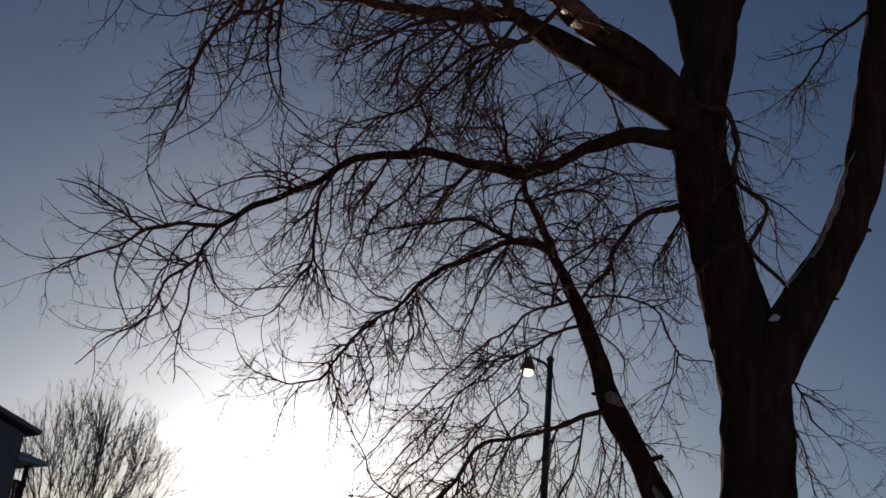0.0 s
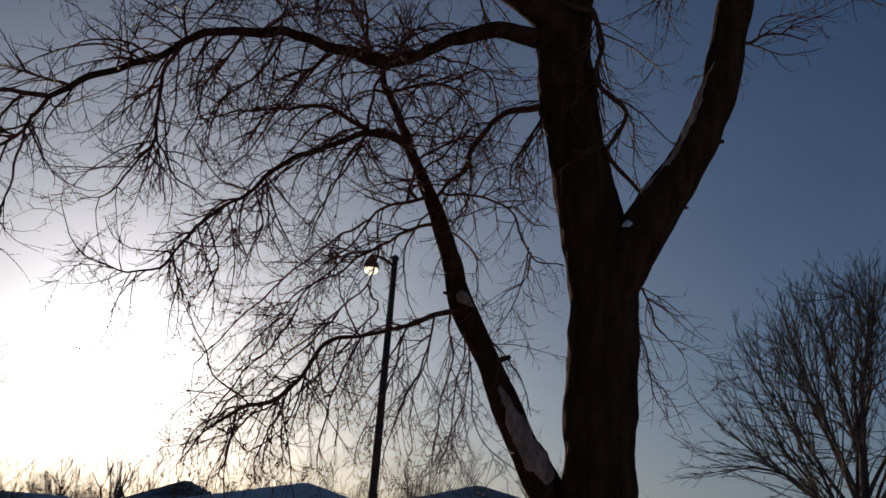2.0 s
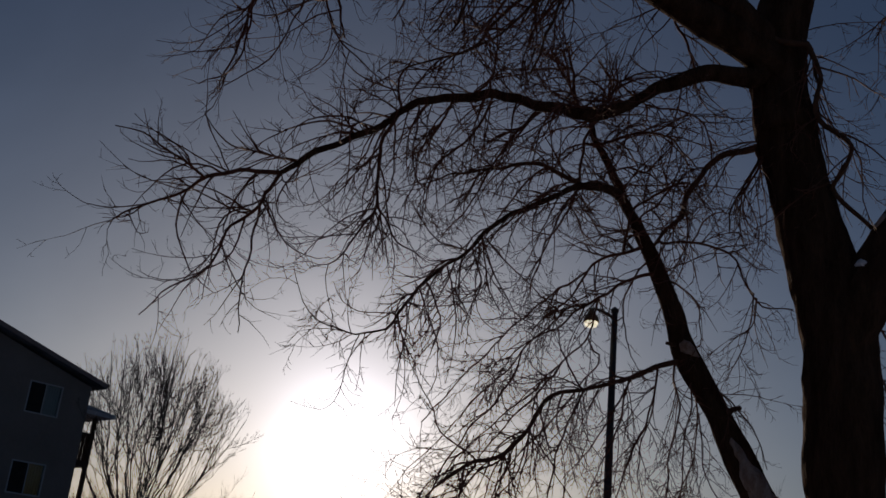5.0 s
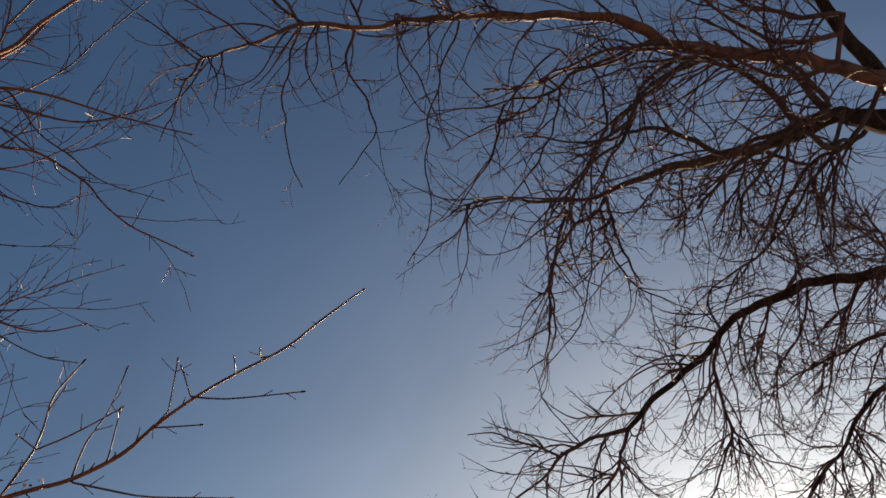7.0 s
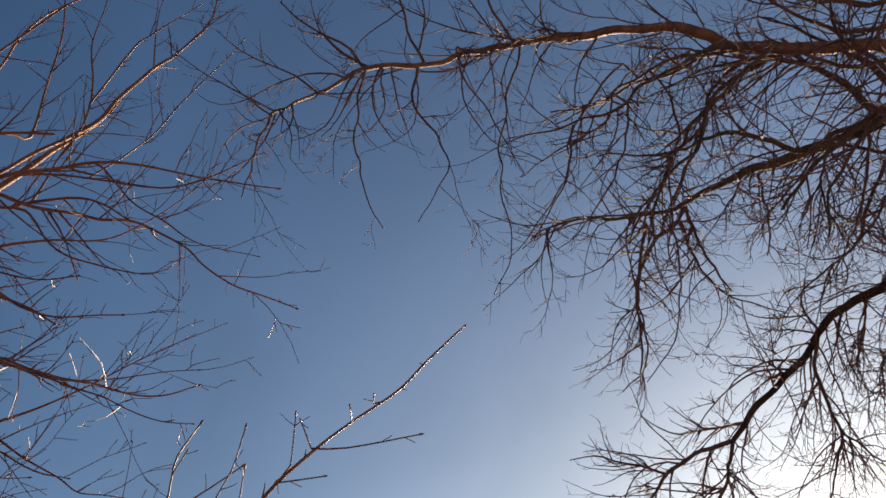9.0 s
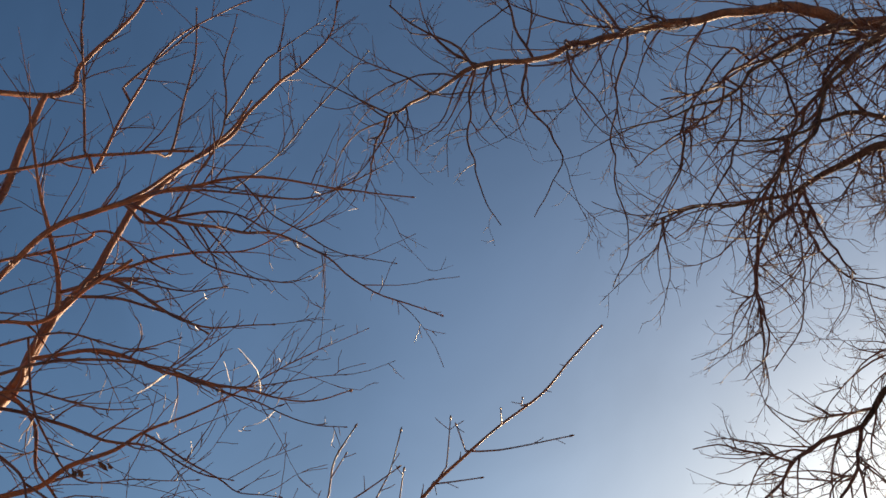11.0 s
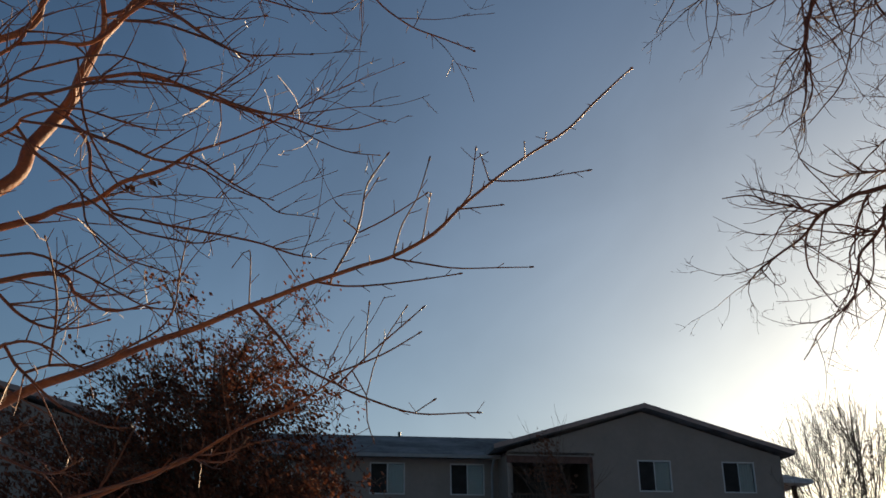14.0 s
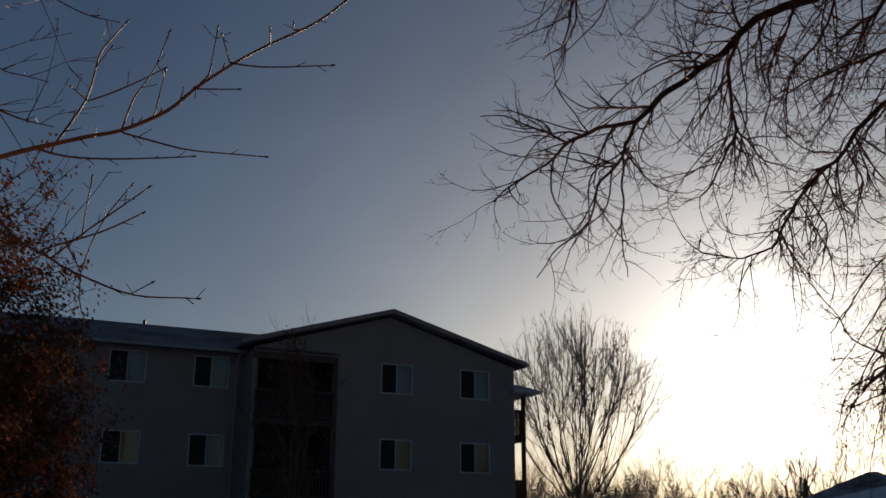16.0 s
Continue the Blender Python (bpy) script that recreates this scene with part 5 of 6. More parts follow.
def vase_tree(name, label, place, height, width, seed, stems, base, thick, each=6, round_top=0.45, droop=0.0, bough=0.32, fine=1.0, stagger=0.0):
    """A bare tree: boughs sweep up from a low fork, divide, and end in fine twigs on a rounded crown."""
    rng = random.Random(seed)
    tree = tagged(new(name), label, "tree")
    tree.location = place
    trunk, crown = Soup(), Soup()
    trunk.tube([(0, 0, -0.1), (0, 0, base * 0.4), (0, 0, base), (0.05, 0.03, base + 0.5 + stagger)], (thick * 1.4, thick * 1.05, thick, thick * 0.45), 9)
    part("trunk", trunk, FAR_BARK, tree, smooth=True)

    def dome(a, u):
        top = base + (height - base) * (1 - round_top * u**2.4) * rng.uniform(0.95, 1.02)
        out = u * width / 2
        return Vector((math.cos(a) * out, math.sin(a) * out, top))

    def sweep(p, way, end, r0, r1, n):
        """A bough that leaves p along way and bends to its end."""
        span = (end - p).length
        mid = p + Vector(way).normalized() * span * 0.45
        late = end - Vector((end.x - p.x, end.y - p.y, (end.z - p.z) * 1.5)).normalized() * span * 0.35
        pts, radii = [], []
        for j in range(n + 1):
            q = j / n
            c = p * (1 - q) ** 3 + mid * 3 * q * (1 - q) ** 2 + late * 3 * q * q * (1 - q) + end * q**3
            k = 0.006 * span * math.sin(math.pi * q)
            pts.append(c + Vector((rng.gauss(0, k), rng.gauss(0, k), rng.gauss(0, k * 0.6))))
            radii.append(r0 + (r1 - r0) * q**0.8)
        crown.tube(pts, radii, 4 if r0 > 0.02 else 3, cap=False)
        return pts, radii

    def twigs(pts, radii, share, far):
        for j in range(int(len(pts) * 0.35), len(pts)):
            way = (pts[j] - pts[j - 1]).normalized()
            for _ in range(int(share + rng.random())):
                d = way + Vector((rng.gauss(0, 0.36), rng.gauss(0, 0.36), rng.gauss(0.12, 0.2)))
                line, rr = bend(rng, pts[j], d, far * rng.uniform(0.45, 1.15), max(radii[j] * 0.55, 0.006), 5, droop, 0.06, curl=0.03)
                crown.tube(line, [max(v, 0.0040) for v in rr], 3, cap=False)
                for p in line[1:-1]:
                    if rng.random() < 0.8:
                        d2 = d.normalized() + Vector((rng.gauss(0, 0.42), rng.gauss(0, 0.42), rng.gauss(0.1, 0.25)))
                        l2, r2 = bend(rng, p, d2, far * rng.uniform(0.25, 0.5), 0.0055, 3, droop, 0.08)
                        crown.tube(l2, [max(v, 0.0042) for v in r2], 3, cap=False)

    for k in range(stems):
        a, u = 2.4 * k + rng.uniform(-0.3, 0.3), 0.95 * math.sqrt((k + 0.4) / stems)
        root = Vector((0, 0, base * rng.uniform(0.75, 1.35) + stagger * (1 - u) * rng.uniform(0.6, 1.0)))
        aim_at = dome(a, u)
        main, main_r = sweep(root, (math.cos(a) * u * 0.9, math.sin(a) * u * 0.9, 0.9), aim_at, thick * bough, 0.011, 10)
        twigs(main, main_r, 1.3 * fine, 0.62)
        for _ in range(each):
            j = rng.randint(2, 7)
            goal = dome(a + rng.gauss(0, 0.36) / max(u, 0.25), min(1.03, max(0.02, u + rng.gauss(0.03, 0.16))))
            goal = main[j] + (goal - main[j]) * rng.uniform(0.72, 1.0)
            side, side_r = sweep(main[j], (main[j + 1] - main[j]).normalized() + Vector((rng.gauss(0, 0.3), rng.gauss(0, 0.3), 0)), goal, max(main_r[j] * 0.55, 0.012), 0.008, 8)
            twigs(side, side_r, 1.25 * fine, 0.55)
    part("crown", crown, FAR_BARK, tree, "bare upright branches and twigs")["kind"] = "stuff"
    return tree


vase_tree("bare_tree", "bare vase-shaped tree with many upright stems beside apartments", (-19.2, 36.65, 0), 10.9, 7.9, 3, 22, 2.7, 0.15, 10, 0.40, 0.0, 0.23, 1.15)
vase_tree("bare_tree", "broad bare tree with upright twigs against blue sky", (12.2, 27.7, 0), 11.0, 10.4, 8, 22, 2.2, 0.26, 15, 0.66, 0.02, 0.28, 1.25, 4.0)
sapling = bare_tree("sapling", "thin sapling with a few dead leaves in front of recessed balconies", (-20.22, 21.35, 0), 8.05, 31, 5, 0.17, 1.8, 3, 0.07, 1.0, 0.08, HEDGE)
leaf_rng = random.Random(41)
clumps = Soup()
for k in range(60):
    a, up = leaf_rng.uniform(0, 2 * math.pi), leaf_rng.uniform(1.6, 7.4)
    off = leaf_rng.uniform(0.1, 1.7) * (1.1 - up / 9)
    hub = Vector((math.cos(a) * off, math.sin(a) * off, up))
    twig_line, twig_r = bend(leaf_rng, (0, 0, up - off * 0.6), hub - Vector((0, 0, up - off * 0.6)), off * 1.25, 0.012, 5, 0, 0.05)
    clumps.tube(twig_line, twig_r, 3, cap=False)
    for q in range(26):
        c = hub + Vector((leaf_rng.gauss(0, 0.16), leaf_rng.gauss(0, 0.16), leaf_rng.gauss(0, 0.12)))
        n = Vector((leaf_rng.gauss(0, 1), leaf_rng.gauss(0, 1), leaf_rng.gauss(0, 1))).normalized()
        s1 = n.orthogonal().normalized()
        s2 = n.cross(s1)
        i = len(clumps.v)
        clumps.v += [c - s2 * 0.06, c + s1 * 0.03 + n * 0.012, c + s2 * 0.06, c - s1 * 0.03 + n * 0.012]
        clumps.f += [(i, i + 1, i + 2), (i, i + 2, i + 3)]
part("leafage", clumps, DEAD_LEAF, sapling, "withered dark leaves")["kind"] = "stuff"

# thicket at the far edge of the lots
hedge, hedge_rng = Soup(), random.Random(19)
for k in range(9000):
    x = hedge_rng.uniform(-75, 45)
    tall = 6.3 + 2.2 * noise.noise((x * 0.16, 0.3, 0.7)) + 1.6 * noise.noise((x * 0.6, 2.3, 0.7))
    p = Vector((x, 78 + hedge_rng.uniform(-1.6, 1.6), -0.1))
    line, rr = bend(hedge_rng, p, (hedge_rng.gauss(0, 0.22), hedge_rng.gauss(0, 0.2), 1), max(0.5, tall * hedge_rng.uniform(0.3, 0.8)), 0.05, 6, -0.03, 0.13)
    hedge.tube(line, [max(v, 0.013) for v in rr], 3, cap=False)
tagged(part("hedge", hedge, HEDGE), "thicket of bare brown brush along the far lots", "hedge", kind="stuff")

# distant line of scrub and small trees
scrub = [
    bare_tree("distant_tree", "small bare tree in the distant hedgerow", (-24.5, 70.5, 0), 7.6, 21, 5, 0.5, 1.2, 4, 0.14),
    bare_tree("distant_tree", "small bare tree in the distant hedgerow", (-30.0, 72.0, 0), 6.2, 22, 6, 0.6, 0.8, 4, 0.12),
    bare_tree("distant_tree", "small bare tree in the distant hedgerow", (-18.5, 69.0, 0), 6.6, 23, 4, 0.45, 1.4, 4, 0.13),
]
scrub_rng = random.Random(77)
for k in range(26):
    x, y = -52 + k * 3.0 + scrub_rng.uniform(-1.2, 1.2), 74 + scrub_rng.uniform(-5, 9)
    s = scrub_rng.uniform(0.85, 1.45)
    ob = copy_thing(scrub[k % 3], pose(x, y, 0, 0, 0, scrub_rng.uniform(0, 360)) @ Matrix.Scale(s, 4))
copy_thing(scrub[0], pose(-15.6, 38.5, 0, 0, 0, 40) @ Matrix.Scale(0.62, 4))
copy_thing(scrub[1], pose(-13.2, 44.0, 0, 0, 0, 140) @ Matrix.Scale(0.75, 4))
for k in range(15):
    bearing, far = radians(33.5 - k * 0.85 + scrub_rng.uniform(-0.3, 0.3)), scrub_rng.uniform(44, 50)
    copy_thing(scrub[k % 3], pose(-far * math.sin(bearing), far * math.cos(bearing), 0, 0, 0, scrub_rng.uniform(0, 360)) @ Matrix.Scale(scrub_rng.uniform(0.62, 0.86), 4))
bare_tree("bare_tree", "small bare tree with a few stout forked boughs", (-10.9, 38.0, 0), 5.9, 52, 4, 0.35, 2.2, 3, 0.11, 0.8)
copy_thing(scrub[2], pose(8.5, 48.0, 0, 0, 0, 220) @ Matrix.Scale(0.9, 4))
for ob in [o for o in scene.objects if o.name.startswith("distant_tree")]:
    tagged(ob, group="hedgerow trees")

# ---- oak that keeps its dead leaves ----
oak = tagged(new("oak_tree"), "oak holding rust-brown dead leaves in front of apartments", "tree")
oak.location = (-13.44, 6.73, -0.1)
oak_rng = random.Random(9)
oak_wood, oak_leaves, oak_trunk = Soup(), Soup(), Soup()
oak_trunk.tube([(0, 0, -0.1), (0.02, 0, 1.0), (0, 0.05, 2.0), (0.05, 0.02, 3.4), (0, 0, 5.6)], (0.17, 0.13, 0.115, 0.07, 0.012), 9)
for k in range(270):
    z = 0.7 + 4.4 * oak_rng.random() ** 1.25
    a = oak_rng.uniform(0, 2 * math.pi)
    reach = (2.75 + 1.9 * max(0.0, math.cos(a - 4.24)) if z < 2.9 else 3.0) * math.sqrt(max(0.07, 1 - ((z - 2.5) / 3.3) ** 2)) * oak_rng.uniform(0.55, 1.0)
    limb_pts, limb_r = bend(oak_rng, (0, 0, z), (math.cos(a), math.sin(a), oak_rng.uniform(0.1, 0.7)), reach, 0.016, 7, -0.02, 0.16)
    oak_wood.tube(limb_pts, limb_r, 4, cap=False)
    for j in range(2, len(limb_pts)):
        for q in range(4):
            tw, tr = bend(oak_rng, limb_pts[j], (oak_rng.gauss(0, 1), oak_rng.gauss(0, 1), oak_rng.gauss(0.4, 0.7)), oak_rng.uniform(0.2, 0.55), 0.006, 4, 0, 0.2)
            oak_wood.tube(tw, tr, 3, cap=False)
            high = limb_pts[j].z
            bare = 0.03 if high < 3.7 else 0.25 if high < 4.6 else 0.5 if high < 5.2 else 0.7
            if oak_rng.random() < bare:
                continue
            for leaf in range(oak_rng.randint(*((17, 27) if high < 3.5 else (8, 16)))):
                c = tw[oak_rng.randint(1, 4)] + Vector((oak_rng.gauss(0, 0.07), oak_rng.gauss(0, 0.07), oak_rng.gauss(-0.03, 0.07)))
                n = Vector((oak_rng.gauss(0, 1), oak_rng.gauss(0, 1), oak_rng.gauss(0, 1))).normalized()
                s1 = n.orthogonal().normalized()
                s2 = n.cross(s1)
                w, h = oak_rng.uniform(0.012, 0.023), oak_rng.uniform(0.026, 0.046)
                i = len(oak_leaves.v)
                oak_leaves.v += [c - s2 * h, c + s1 * w * 0.8 - s2 * h * 0.2 + n * 0.010, c + s1 * w + s2 * h * 0.4 + n * 0.006, c + s2 * h, c - s1 * w + s2 * h * 0.4 + n * 0.006, c - s1 * w * 0.8 - s2 * h * 0.2 + n * 0.010]
                oak_leaves.f += [(i, i + 1, i + 2, i + 3), (i, i + 3, i + 4, i + 5)]
for wood in (oak_trunk, oak_wood, oak_leaves):
    wood.v = [v * 1.09 for v in wood.v]
part("trunk", oak_trunk, FAR_BARK, oak, smooth=True)
part("branchwork", oak_wood, HEDGE, oak)["kind"] = "stuff"
part("leafage", oak_leaves, OAK_LEAF, oak, "curled rust-brown dead leaves")["kind"] = "stuff"

# ---- apartment building ----
# local x runs along the front, y goes back into the building
block = tagged(new("apartment_building"), "three-storey grey-sided apartment building with white-framed windows", "building")
BLOCK = Matrix.Translation((-22.85, 28.20, 0)) @ Matrix.Rotation(math.atan2(0.866, 0.501), 4, "Z")
block.matrix_world = BLOCK
FLOOR = 2.75


def wall_with_openings(x0, x1, z0, z1, y, depth, holes):
    """A front wall of that depth, open where holes (x0, z0, x1, z1) say."""
    soup = Soup()
    xs = sorted({x0, x1, *[h[0] for h in holes], *[h[2] for h in holes]})
    zs = sorted({z0, z1, *[h[1] for h in holes], *[h[3] for h in holes]})
    nx, nz = len(xs), len(zs)
    soup.v = [Vector((x, yy, z)) for yy in (y, y + depth) for z in zs for x in xs]

    def at(back, m, k):
        return back * nx * nz + k * nx + m

    def solid(m, k):
        if not (0 <= m < nx - 1 and 0 <= k < nz - 1):
            return False
        mx, mz = (xs[m] + xs[m + 1]) / 2, (zs[k] + zs[k + 1]) / 2
        return not any(h[0] < mx < h[2] and h[1] < mz < h[3] for h in holes)

    for m in range(nx - 1):
        for k in range(nz - 1):
            if not solid(m, k):
                continue
            soup.f.append((at(0, m, k), at(0, m + 1, k), at(0, m + 1, k + 1), at(0, m, k + 1)))
            soup.f.append((at(1, m, k + 1), at(1, m + 1, k + 1), at(1, m + 1, k), at(1, m, k)))
            for dm, dk, p, q in ((0, -1, (m, k), (m + 1, k)), (1, 0, (m + 1, k), (m + 1, k + 1)), (0, 1, (m + 1, k + 1), (m, k + 1)), (-1, 0, (m, k + 1), (m, k))):
                if not solid(m + dm, k + dk):
                    soup.f.append((at(1, *p), at(1, *q), at(0, *q), at(0, *p)))
    return soup


def window(x, z, y, cloth, w=1.22, h=1.08):
    """A two-light sliding window with its sill at (x, y, z), and a curtain drawn over one light."""
    fr = Soup()
    t, o = 0.028, 0.02
    fr.box(x - o, y - 0.03, z - o, x + w + o, y + 0.06, z + t)
    fr.box(x - o, y - 0.03, z + h - t, x + w + o, y + 0.06, z + h + o)
    fr.box(x - o, y - 0.03, z + t, x + t, y + 0.06, z + h - t)
    fr.box(x + w - t, y - 0.03, z + t, x + w + o, y + 0.06, z + h - t)
    fr.box(x + w / 2 - 0.02, y - 0.01, z + t, x + w / 2 + 0.02, y + 0.05, z + h - t)
    win = part("window", fr, TRIM, block, "white-framed sliding window")
    for k in (0, 1):
        g = Soup()
        a = x + t + k * (w / 2 - t + 0.02)
        g.box(a, y + 0.02, z + t, a + w / 2 - t - 0.02, y + 0.03, z + h - t)
        pane = part("pane", g, GLASS, win)
        pane.visible_shadow = False
    s = Soup()
    s.box(x + t, y - 0.008, z + t, x + w / 2 - 0.02, y - 0.003, z + h - t)
    part("insect_screen", s, SCREEN, win, "dark insect screen over one light")
    if cloth:
        c = Soup()
        for k in range(12):
            a = x + w / 2 + k * w / 24
            c.box(a, y + 0.12 + 0.02 * (k % 2), z + 0.02, a + w / 24, y + 0.135 + 0.02 * (k % 2), z + h - 0.02)
        part("curtain", c, cloth, win, "drawn curtain")
    return win


SILLS = (6.78, 4.03, 1.28)
fronts = [(0.2, 0.0), (3.41, 0.0)]
gable_holes = [(x, z, x + 1.22, z + 1.08) for x, _ in fronts for z in SILLS]
recess = (-4.5, 0.15, -1.6, 7.82)
part("wall", wall_with_openings(-4.6, 5.72, -0.1, 8.1, 0.0, 0.25, gable_holes + [recess]), SIDING, block)
gab = Soup()
gab.prism([(-4.6, 0.0, 8.1), (5.72, 0.0, 8.1), (0.5, 0.0, 9.63)], (0, 0.25, 0))
part("gable", gab, SIDING, block)
WING_X = [-6.35, -9.24, -13.2, -16.1]
wing_holes = [(x, z, x + 1.22, z + 1.08) for x in WING_X for z in SILLS]
part("wall", wall_with_openings(-17.5, -4.6, -0.1, 8.05, 1.41, 0.25, wing_holes), SIDING, block)
for corner in ((5.47, 0.25, -0.1, 5.72, 13.0, 8.1), (-4.6, 0.25, -0.1, -4.35, 1.41, 8.1), (-29.0, 12.75, -0.1, 5.47, 13.0, 8.1), (-29.0, -2.0, -0.1, -28.75, 12.75, 8.1), (-28.75, -2.0, -0.1, -17.5, -1.75, 8.1), (-17.75, -1.75, -0.1, -17.5, 1.41, 8.1)):
    side_wall = Soup()
    side_wall.box(*corner)
    part("wall", side_wall, SIDING, block)
left_gable = Soup()
left_gable.prism([(-28.75, -2.0, 8.1), (-17.5, -2.0, 8.1), (-23.1, -2.0, 9.80)], (0, 0.25, 0))
part("gable", left_gable, SIDING, block)
# roofs with thickness and overhang
SL = 0.285


def pitched(x_ridge, z_ridge, half, y0, y1, t=0.16):
    """A gable roof whose ridge runs back into the building."""
    for s in (-1, 1):
        out = [(x_ridge, y0, z_ridge), (x_ridge + s * half, y0, z_ridge - half * SL), (x_ridge + s * half, y0, z_ridge - half * SL - t), (x_ridge, y0, z_ridge - t)]
        slope = Soup()
        slope.prism(out if s < 0 else out[::-1], (0, y1 - y0, 0))
        part("roof", slope, SHINGLE, block, "dark shingle roof dusted with snow")


pitched(0.5, 9.87, 5.62, -0.35, 9.0)
pitched(-23.1, 10.05, 6.0, -2.4, 9.0)
front_slope, back_slope = Soup(), Soup()
front_slope.prism([(-17.0, 0.9, 8.12), (-17.0, 6.2, 9.80), (-17.0, 6.2, 9.64), (-17.0, 0.9, 7.98)], (15.6, 0, 0))
back_slope.prism([(-17.0, 6.2, 9.80), (-17.0, 13.3, 8.0), (-17.0, 13.3, 7.86), (-17.0, 6.2, 9.64)], (15.6, 0, 0))
part("roof", front_slope, SHINGLE, block, "dark shingle roof dusted with snow")
part("roof", back_slope, SHINGLE, block, "dark shingle roof dusted with snow")
for x_ridge, z_ridge, half, y0 in ((0.5, 9.87, 5.62, -0.35), (-23.1, 10.05, 6.0, -2.4)):
    for s in (-1, 1):
        f = Soup()
        out = [(x_ridge, y0 - 0.03, z_ridge + 0.01), (x_ridge + s * (half + 0.02), y0 - 0.03, z_ridge - half * SL + 0.01), (x_ridge + s * (half + 0.02), y0 - 0.03, z_ridge - half * SL - 0.15), (x_ridge, y0 - 0.03, z_ridge - 0.15)]
        f.prism(out if s > 0 else out[::-1], (0, 0.028, 0))
        part("fascia_board", f, FASCIA, block)
gutter = Soup()
gutter.box(-17.0, 0.80, 7.98, -4.9, 0.90, 8.10)
part("gutter", gutter, SOFFIT, block)
for x in (-4.85, -10.25):
    downpipe = Soup()
    downpipe.tube([(x, 0.86, 8.0), (x, 1.30, 7.7), (x, 1.34, 7.4), (x, 1.34, 0.1)], (0.045, 0.045, 0.045, 0.045), 8)
    part("downpipe", downpipe, SOFFIT, block)
vent = Soup()
vent.tube([(-7.6, 5.9, 9.6), (-7.6, 5.9, 9.9)], (0.06, 0.06), 8)
part("vent_pipe", vent, POLE, block)
# recessed balconies
for z in (0.15, 2.9, 5.65):
    deck = Soup()
    deck.box(-4.47, 0.02, z - 0.2, -1.62, 2.4, z)
    part("balcony_floor", deck, WOOD, block)
# recess walls in dark brown, the shade of the recess put into their colour
back = Soup()
back.box(-4.6, 0.0, 8.0, -1.4, 2.6, 8.09)
back.box(-4.6, 2.4, -0.1, -1.4, 2.6, 8.1)
back.box(-1.6, 0.25, -0.1, -1.4, 2.4, 8.1)
back.box(-4.6, 1.66, -0.1, -4.4, 2.4, 8.1)
part("balcony_wall", back, WOOD, block)
header = Soup()
header.box(-4.62, -0.06, 7.70, -1.50, -0.004, 7.94)
header.box(-1.60, -0.05, 0.1, -1.50, -0.004, 7.70)
part("balcony_beam", header, DARK_TRIM, block, "dark reddish-brown beam over recessed balconies")
for z in (0.15, 2.9, 5.65):
    rail = Soup()
    rail.box(-4.47, 0.03, z + 0.95, -1.62, 0.10, z + 1.02)
    rail.box(-4.47, 0.04, z + 0.08, -1.62, 0.09, z + 0.14)
    railing = part("balcony_railing", rail, WOOD, block)
    for k in range(23):
        x = -4.43 + k * 0.12
        bar = Soup()
        bar.box(x, 0.045, z + 0.14, x + 0.04, 0.085, z + 0.95)
        part("baluster", bar, WOOD, railing)
    # door in near-black, which paints the dark of the opening
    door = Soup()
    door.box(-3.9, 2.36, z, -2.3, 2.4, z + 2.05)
    part("patio_door", door, ROOM_SHADE, block)
# corner balconies under a small roof
porch = Soup()
eave = [(5.72, 0.75, 7.42), (7.35, 0.75, 7.42), (7.35, 5.6, 7.42), (5.72, 5.6, 7.42)]
ridge = [(5.72, 2.6, 8.05), (6.1, 2.6, 8.05), (6.1, 4.0, 8.05), (5.72, 4.0, 8.05)]
porch.v = [Vector(p) for p in eave + ridge] + [Vector(p) - Vector((0, 0, 0.14)) for p in eave]
porch.f = [(0, 1, 5, 4), (1, 2, 6, 5), (2, 3, 7, 6), (4, 5, 6, 7), (8, 9, 1, 0), (9, 10, 2, 1), (10, 11, 3, 2), (11, 10, 9, 8), (0, 4, 7, 3, 11, 8)]
part("balcony_roof", porch, SNOWY_SHINGLE, block, "small snow-covered roof over balconies")
for z in (2.9, 5.65):
    pf = Soup()
    pf.box(5.72, 1.4, z - 0.22, 7.0, 5.2, z)
    part("balcony_floor", pf, WOOD, block)
    pr = Soup()
    pr.box(5.74, 1.42, z + 0.95, 7.0, 1.50, z + 1.03)
    pr.box(6.92, 1.50, z + 0.95, 7.0, 5.2, z + 1.03)
    railing = part("balcony_railing", pr, WOOD, block)
    for k in range(9):
        bar = Soup()
        bar.box(5.80 + k * 0.13, 1.44, z, 5.85 + k * 0.13, 1.48, z + 0.95)
        part("baluster", bar, WOOD, railing)
    for k in range(28):
        bar = Soup()
        bar.box(6.94, 1.50 + k * 0.13, z, 6.98, 1.55 + k * 0.13, z + 0.95)
        part("baluster", bar, WOOD, railing)
for y in (1.42, 5.05):
    ps = Soup()
    ps.box(6.86, y, -0.1, 7.00, y + 0.14, 7.3)
    part("balcony_post", ps, WOOD, block)
# inner walls and floors that keep the rooms dark, also by their near-black colour
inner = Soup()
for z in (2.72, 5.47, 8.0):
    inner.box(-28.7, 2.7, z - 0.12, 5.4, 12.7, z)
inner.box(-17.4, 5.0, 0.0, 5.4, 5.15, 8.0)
part("room_wall", inner, ROOM_SHADE, block)
for x, _ in fronts:
    for z, cloth in zip(SILLS, (CURTAIN, OCHRE, CURTAIN)):
        window(x, z, 0.02, cloth)
for k, x in enumerate(WING_X):
    for z, cloth in zip(SILLS, (CURTAIN, OCHRE if k == 1 else CURTAIN, None)):
        window(x, z, 1.43, cloth)


# ---- plain sunlit wall, unseen, added behind the camera to bounce light ----
rear = Soup()
rear.box(-16, -13.3, -0.1, 12, -13.0, 6.2)
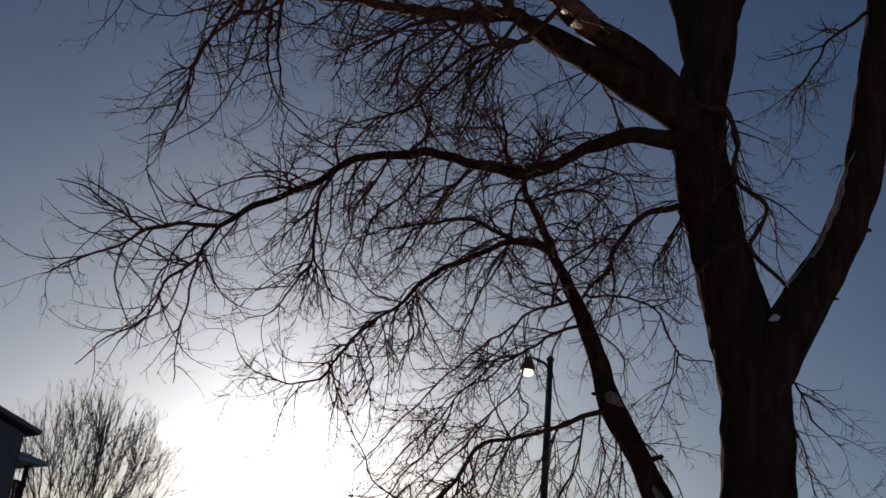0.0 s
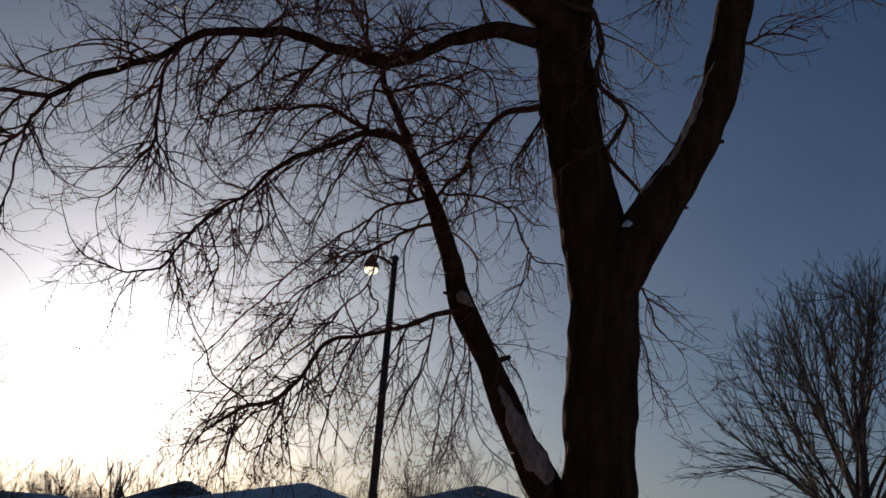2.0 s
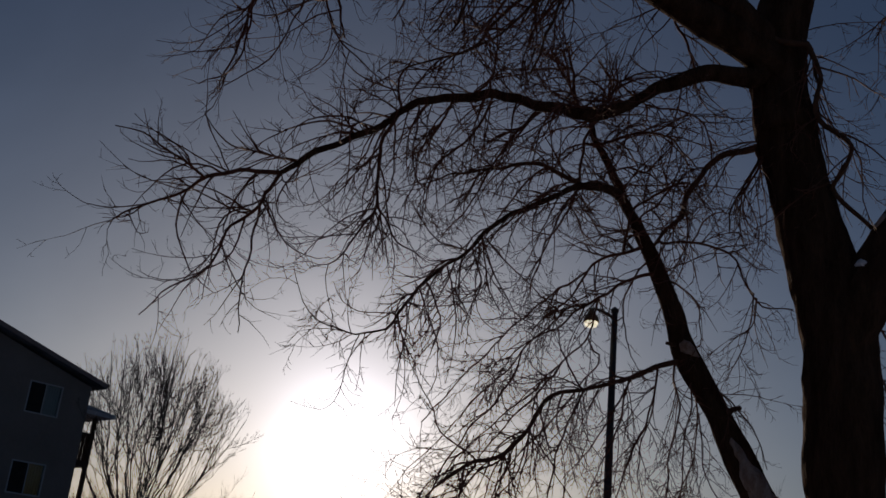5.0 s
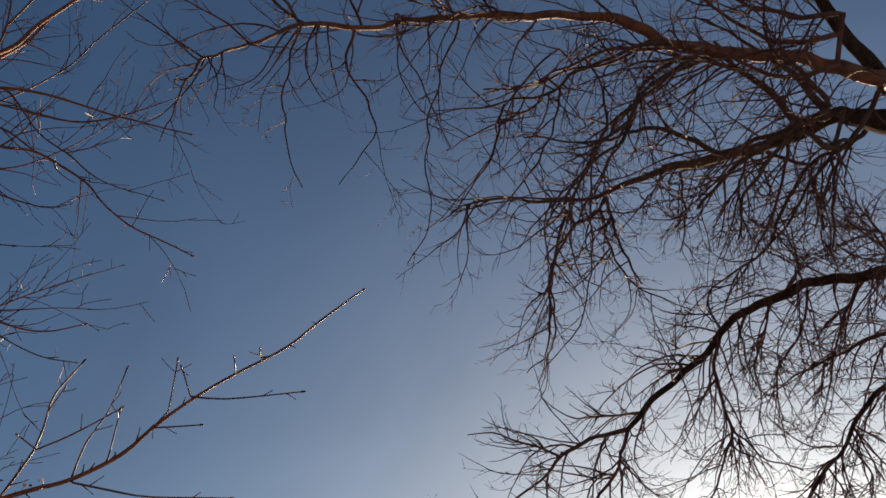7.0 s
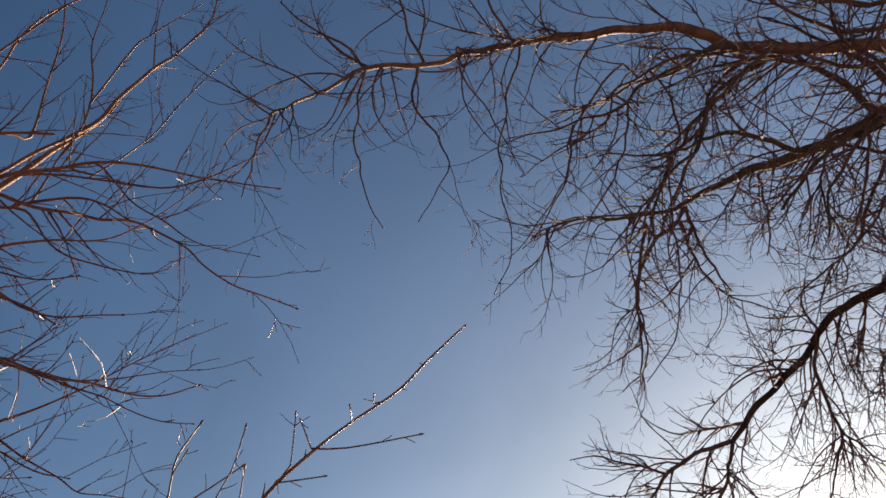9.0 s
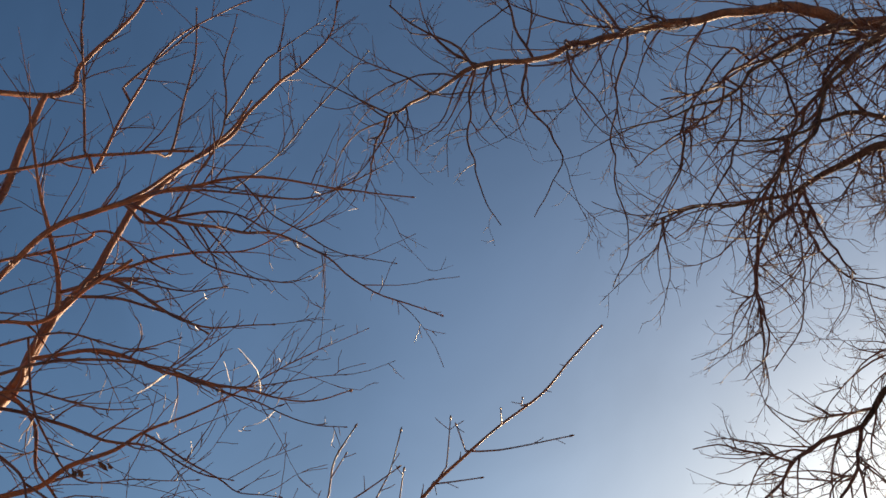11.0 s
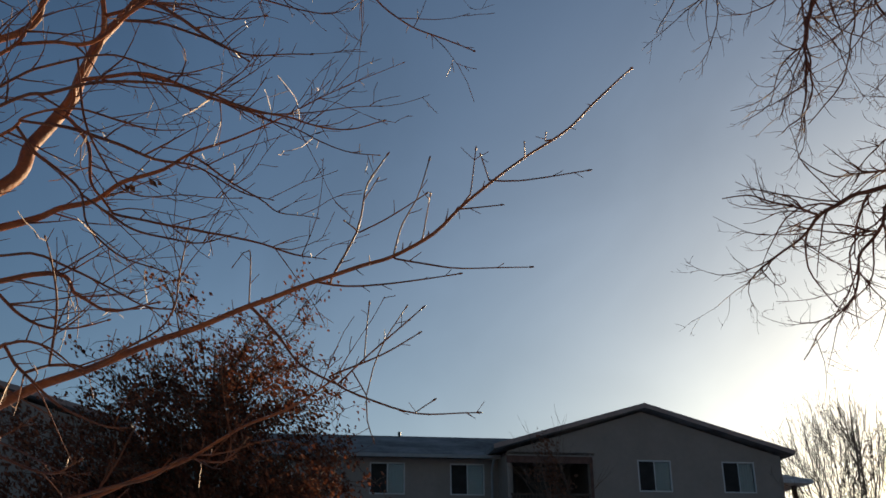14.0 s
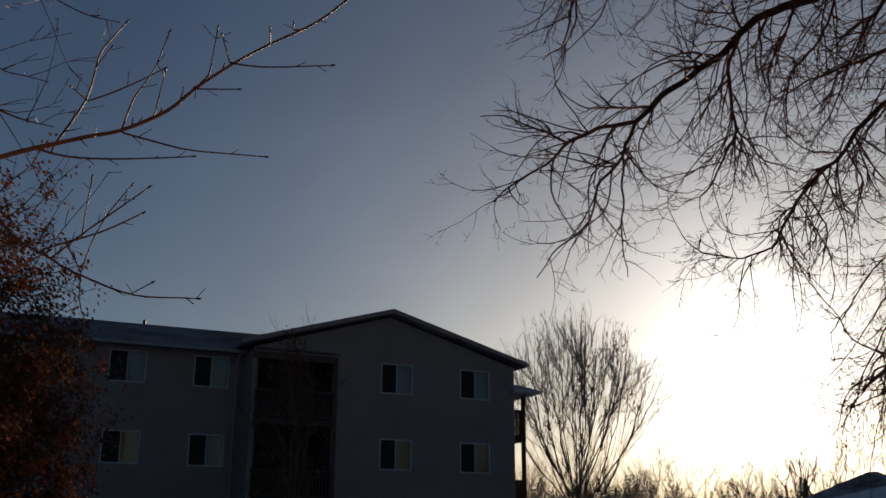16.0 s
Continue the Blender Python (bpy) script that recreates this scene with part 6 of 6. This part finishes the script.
tagged(part("wall_rear", rear, BOUNCE_BROWN), "unseen plain brown wall added to bounce low sun", "wall", kind="structure")

# ---- houses along the far side of the street ----
def house(place, turn, half_w, half_d, eave, ridge, hip, label, cover):
    h = tagged(new("house"), label, "house", "houses across the street")
    h.matrix_world = pose(*place, 0, 0, turn)
    w = Soup()
    w.box(-half_w, -half_d, -0.1, half_w, half_d, eave)
    part("wall", w, BRICK, h)
    r = Soup()
    o = 0.4
    a, b, c = half_w + o, half_d + o, half_w - hip
    i = len(r.v)
    r.v += [Vector(p) for p in ((-a, -b, eave), (a, -b, eave), (a, b, eave), (-a, b, eave), (-a, -b, eave + 0.15), (a, -b, eave + 0.15), (a, b, eave + 0.15), (-a, b, eave + 0.15), (-c, 0, ridge), (c, 0, ridge))]
    r.f += [(3, 2, 1, 0), (0, 1, 5, 4), (1, 2, 6, 5), (2, 3, 7, 6), (3, 0, 4, 7), (4, 5, 9, 8), (5, 6, 9), (6, 7, 8, 9), (7, 4, 8)]
    part("roof", r, cover, h, "hipped shingle roof with snow")
    for k in (-1, 0, 1):
        g = Soup()
        g.box(k * half_w * 0.6 - 0.6, -half_d - 0.03, 1.0, k * half_w * 0.6 + 0.6, -half_d + 0.05, 2.2)
        win = part("window", g, TRIM, h)
        p = Soup()
        p.box(k * half_w * 0.6 - 0.5, -half_d - 0.05, 1.1, k * half_w * 0.6 + 0.5, -half_d - 0.035, 2.1)
        part("pane", p, GLASS, win)
    return h


house((-6.3, 59.5, 0), -4, 7.4, 6.5, 3.5, 5.85, 7.2, "low house with a hipped roof under snow", SNOWY_ROOF)
house((3.6, 60.0, 0), 6, 6.2, 6.0, 4.3, 6.5, 6.0, "low house with dark hipped roof and snow patches", DARK_SHINGLE)
house((-13.7, 62.0, 0), 10, 3.2, 3.6, 3.8, 5.6, 3.0, "small house with dark hipped roof and snow patches", DARK_SHINGLE)
house((-24.5, 57.0, 0), 4, 8.5, 4.0, 2.6, 4.0, 3.0, "long low house with snowy roof", SNOWY_ROOF)

# ---- street lamp ----
lamp = tagged(new("street_lamp"), "dark slim street lamp with a lit hanging lantern", "street lamp")
lamp.location = (-0.42, 16.1, 0)
s = Soup()
s.tube([(0, 0, -0.05), (0, 0, 0.25), (0, 0, 0.32), (0, 0, 0.5), (0, 0, 3.5), (0, 0, 6.60)], (0.15, 0.15, 0.10, 0.078, 0.066, 0.050), 12)
s.tube([(0, 0, 6.58), (0, 0, 6.63), (0, 0, 6.68)], (0.06, 0.07, 0.01), 10)
part("pole", s, POLE, lamp, smooth=True)
s = Soup()
s.tube([(0, 0, 6.46), (-0.10, 0.01, 6.55), (-0.20, 0.02, 6.60), (-0.30, 0.03, 6.64), (-0.37, 0.04, 6.65), (-0.38, 0.04, 6.60)], (0.026, 0.026, 0.024, 0.022, 0.022, 0.02), 8)
part("arm", s, POLE, lamp, smooth=True)
s = Soup()
s.tube([(-0.38, 0.04, z) for z in (6.65, 6.61, 6.60, 6.55, 6.52, 6.46, 6.42, 6.415)], (0.03, 0.045, 0.062, 0.07, 0.105, 0.125, 0.135, 0.128), 16)
part("cap", s, LAMP_CAP, lamp, "brown bell-shaped lantern hood", smooth=True)
s = Soup()
s.tube([(-0.38, 0.04, z) for z in (6.42, 6.38, 6.345, 6.32)], (0.110, 0.112, 0.095, 0.045), 16)
part("globe", s, LAMP_GLASS, lamp, "glowing lantern glass", smooth=True)
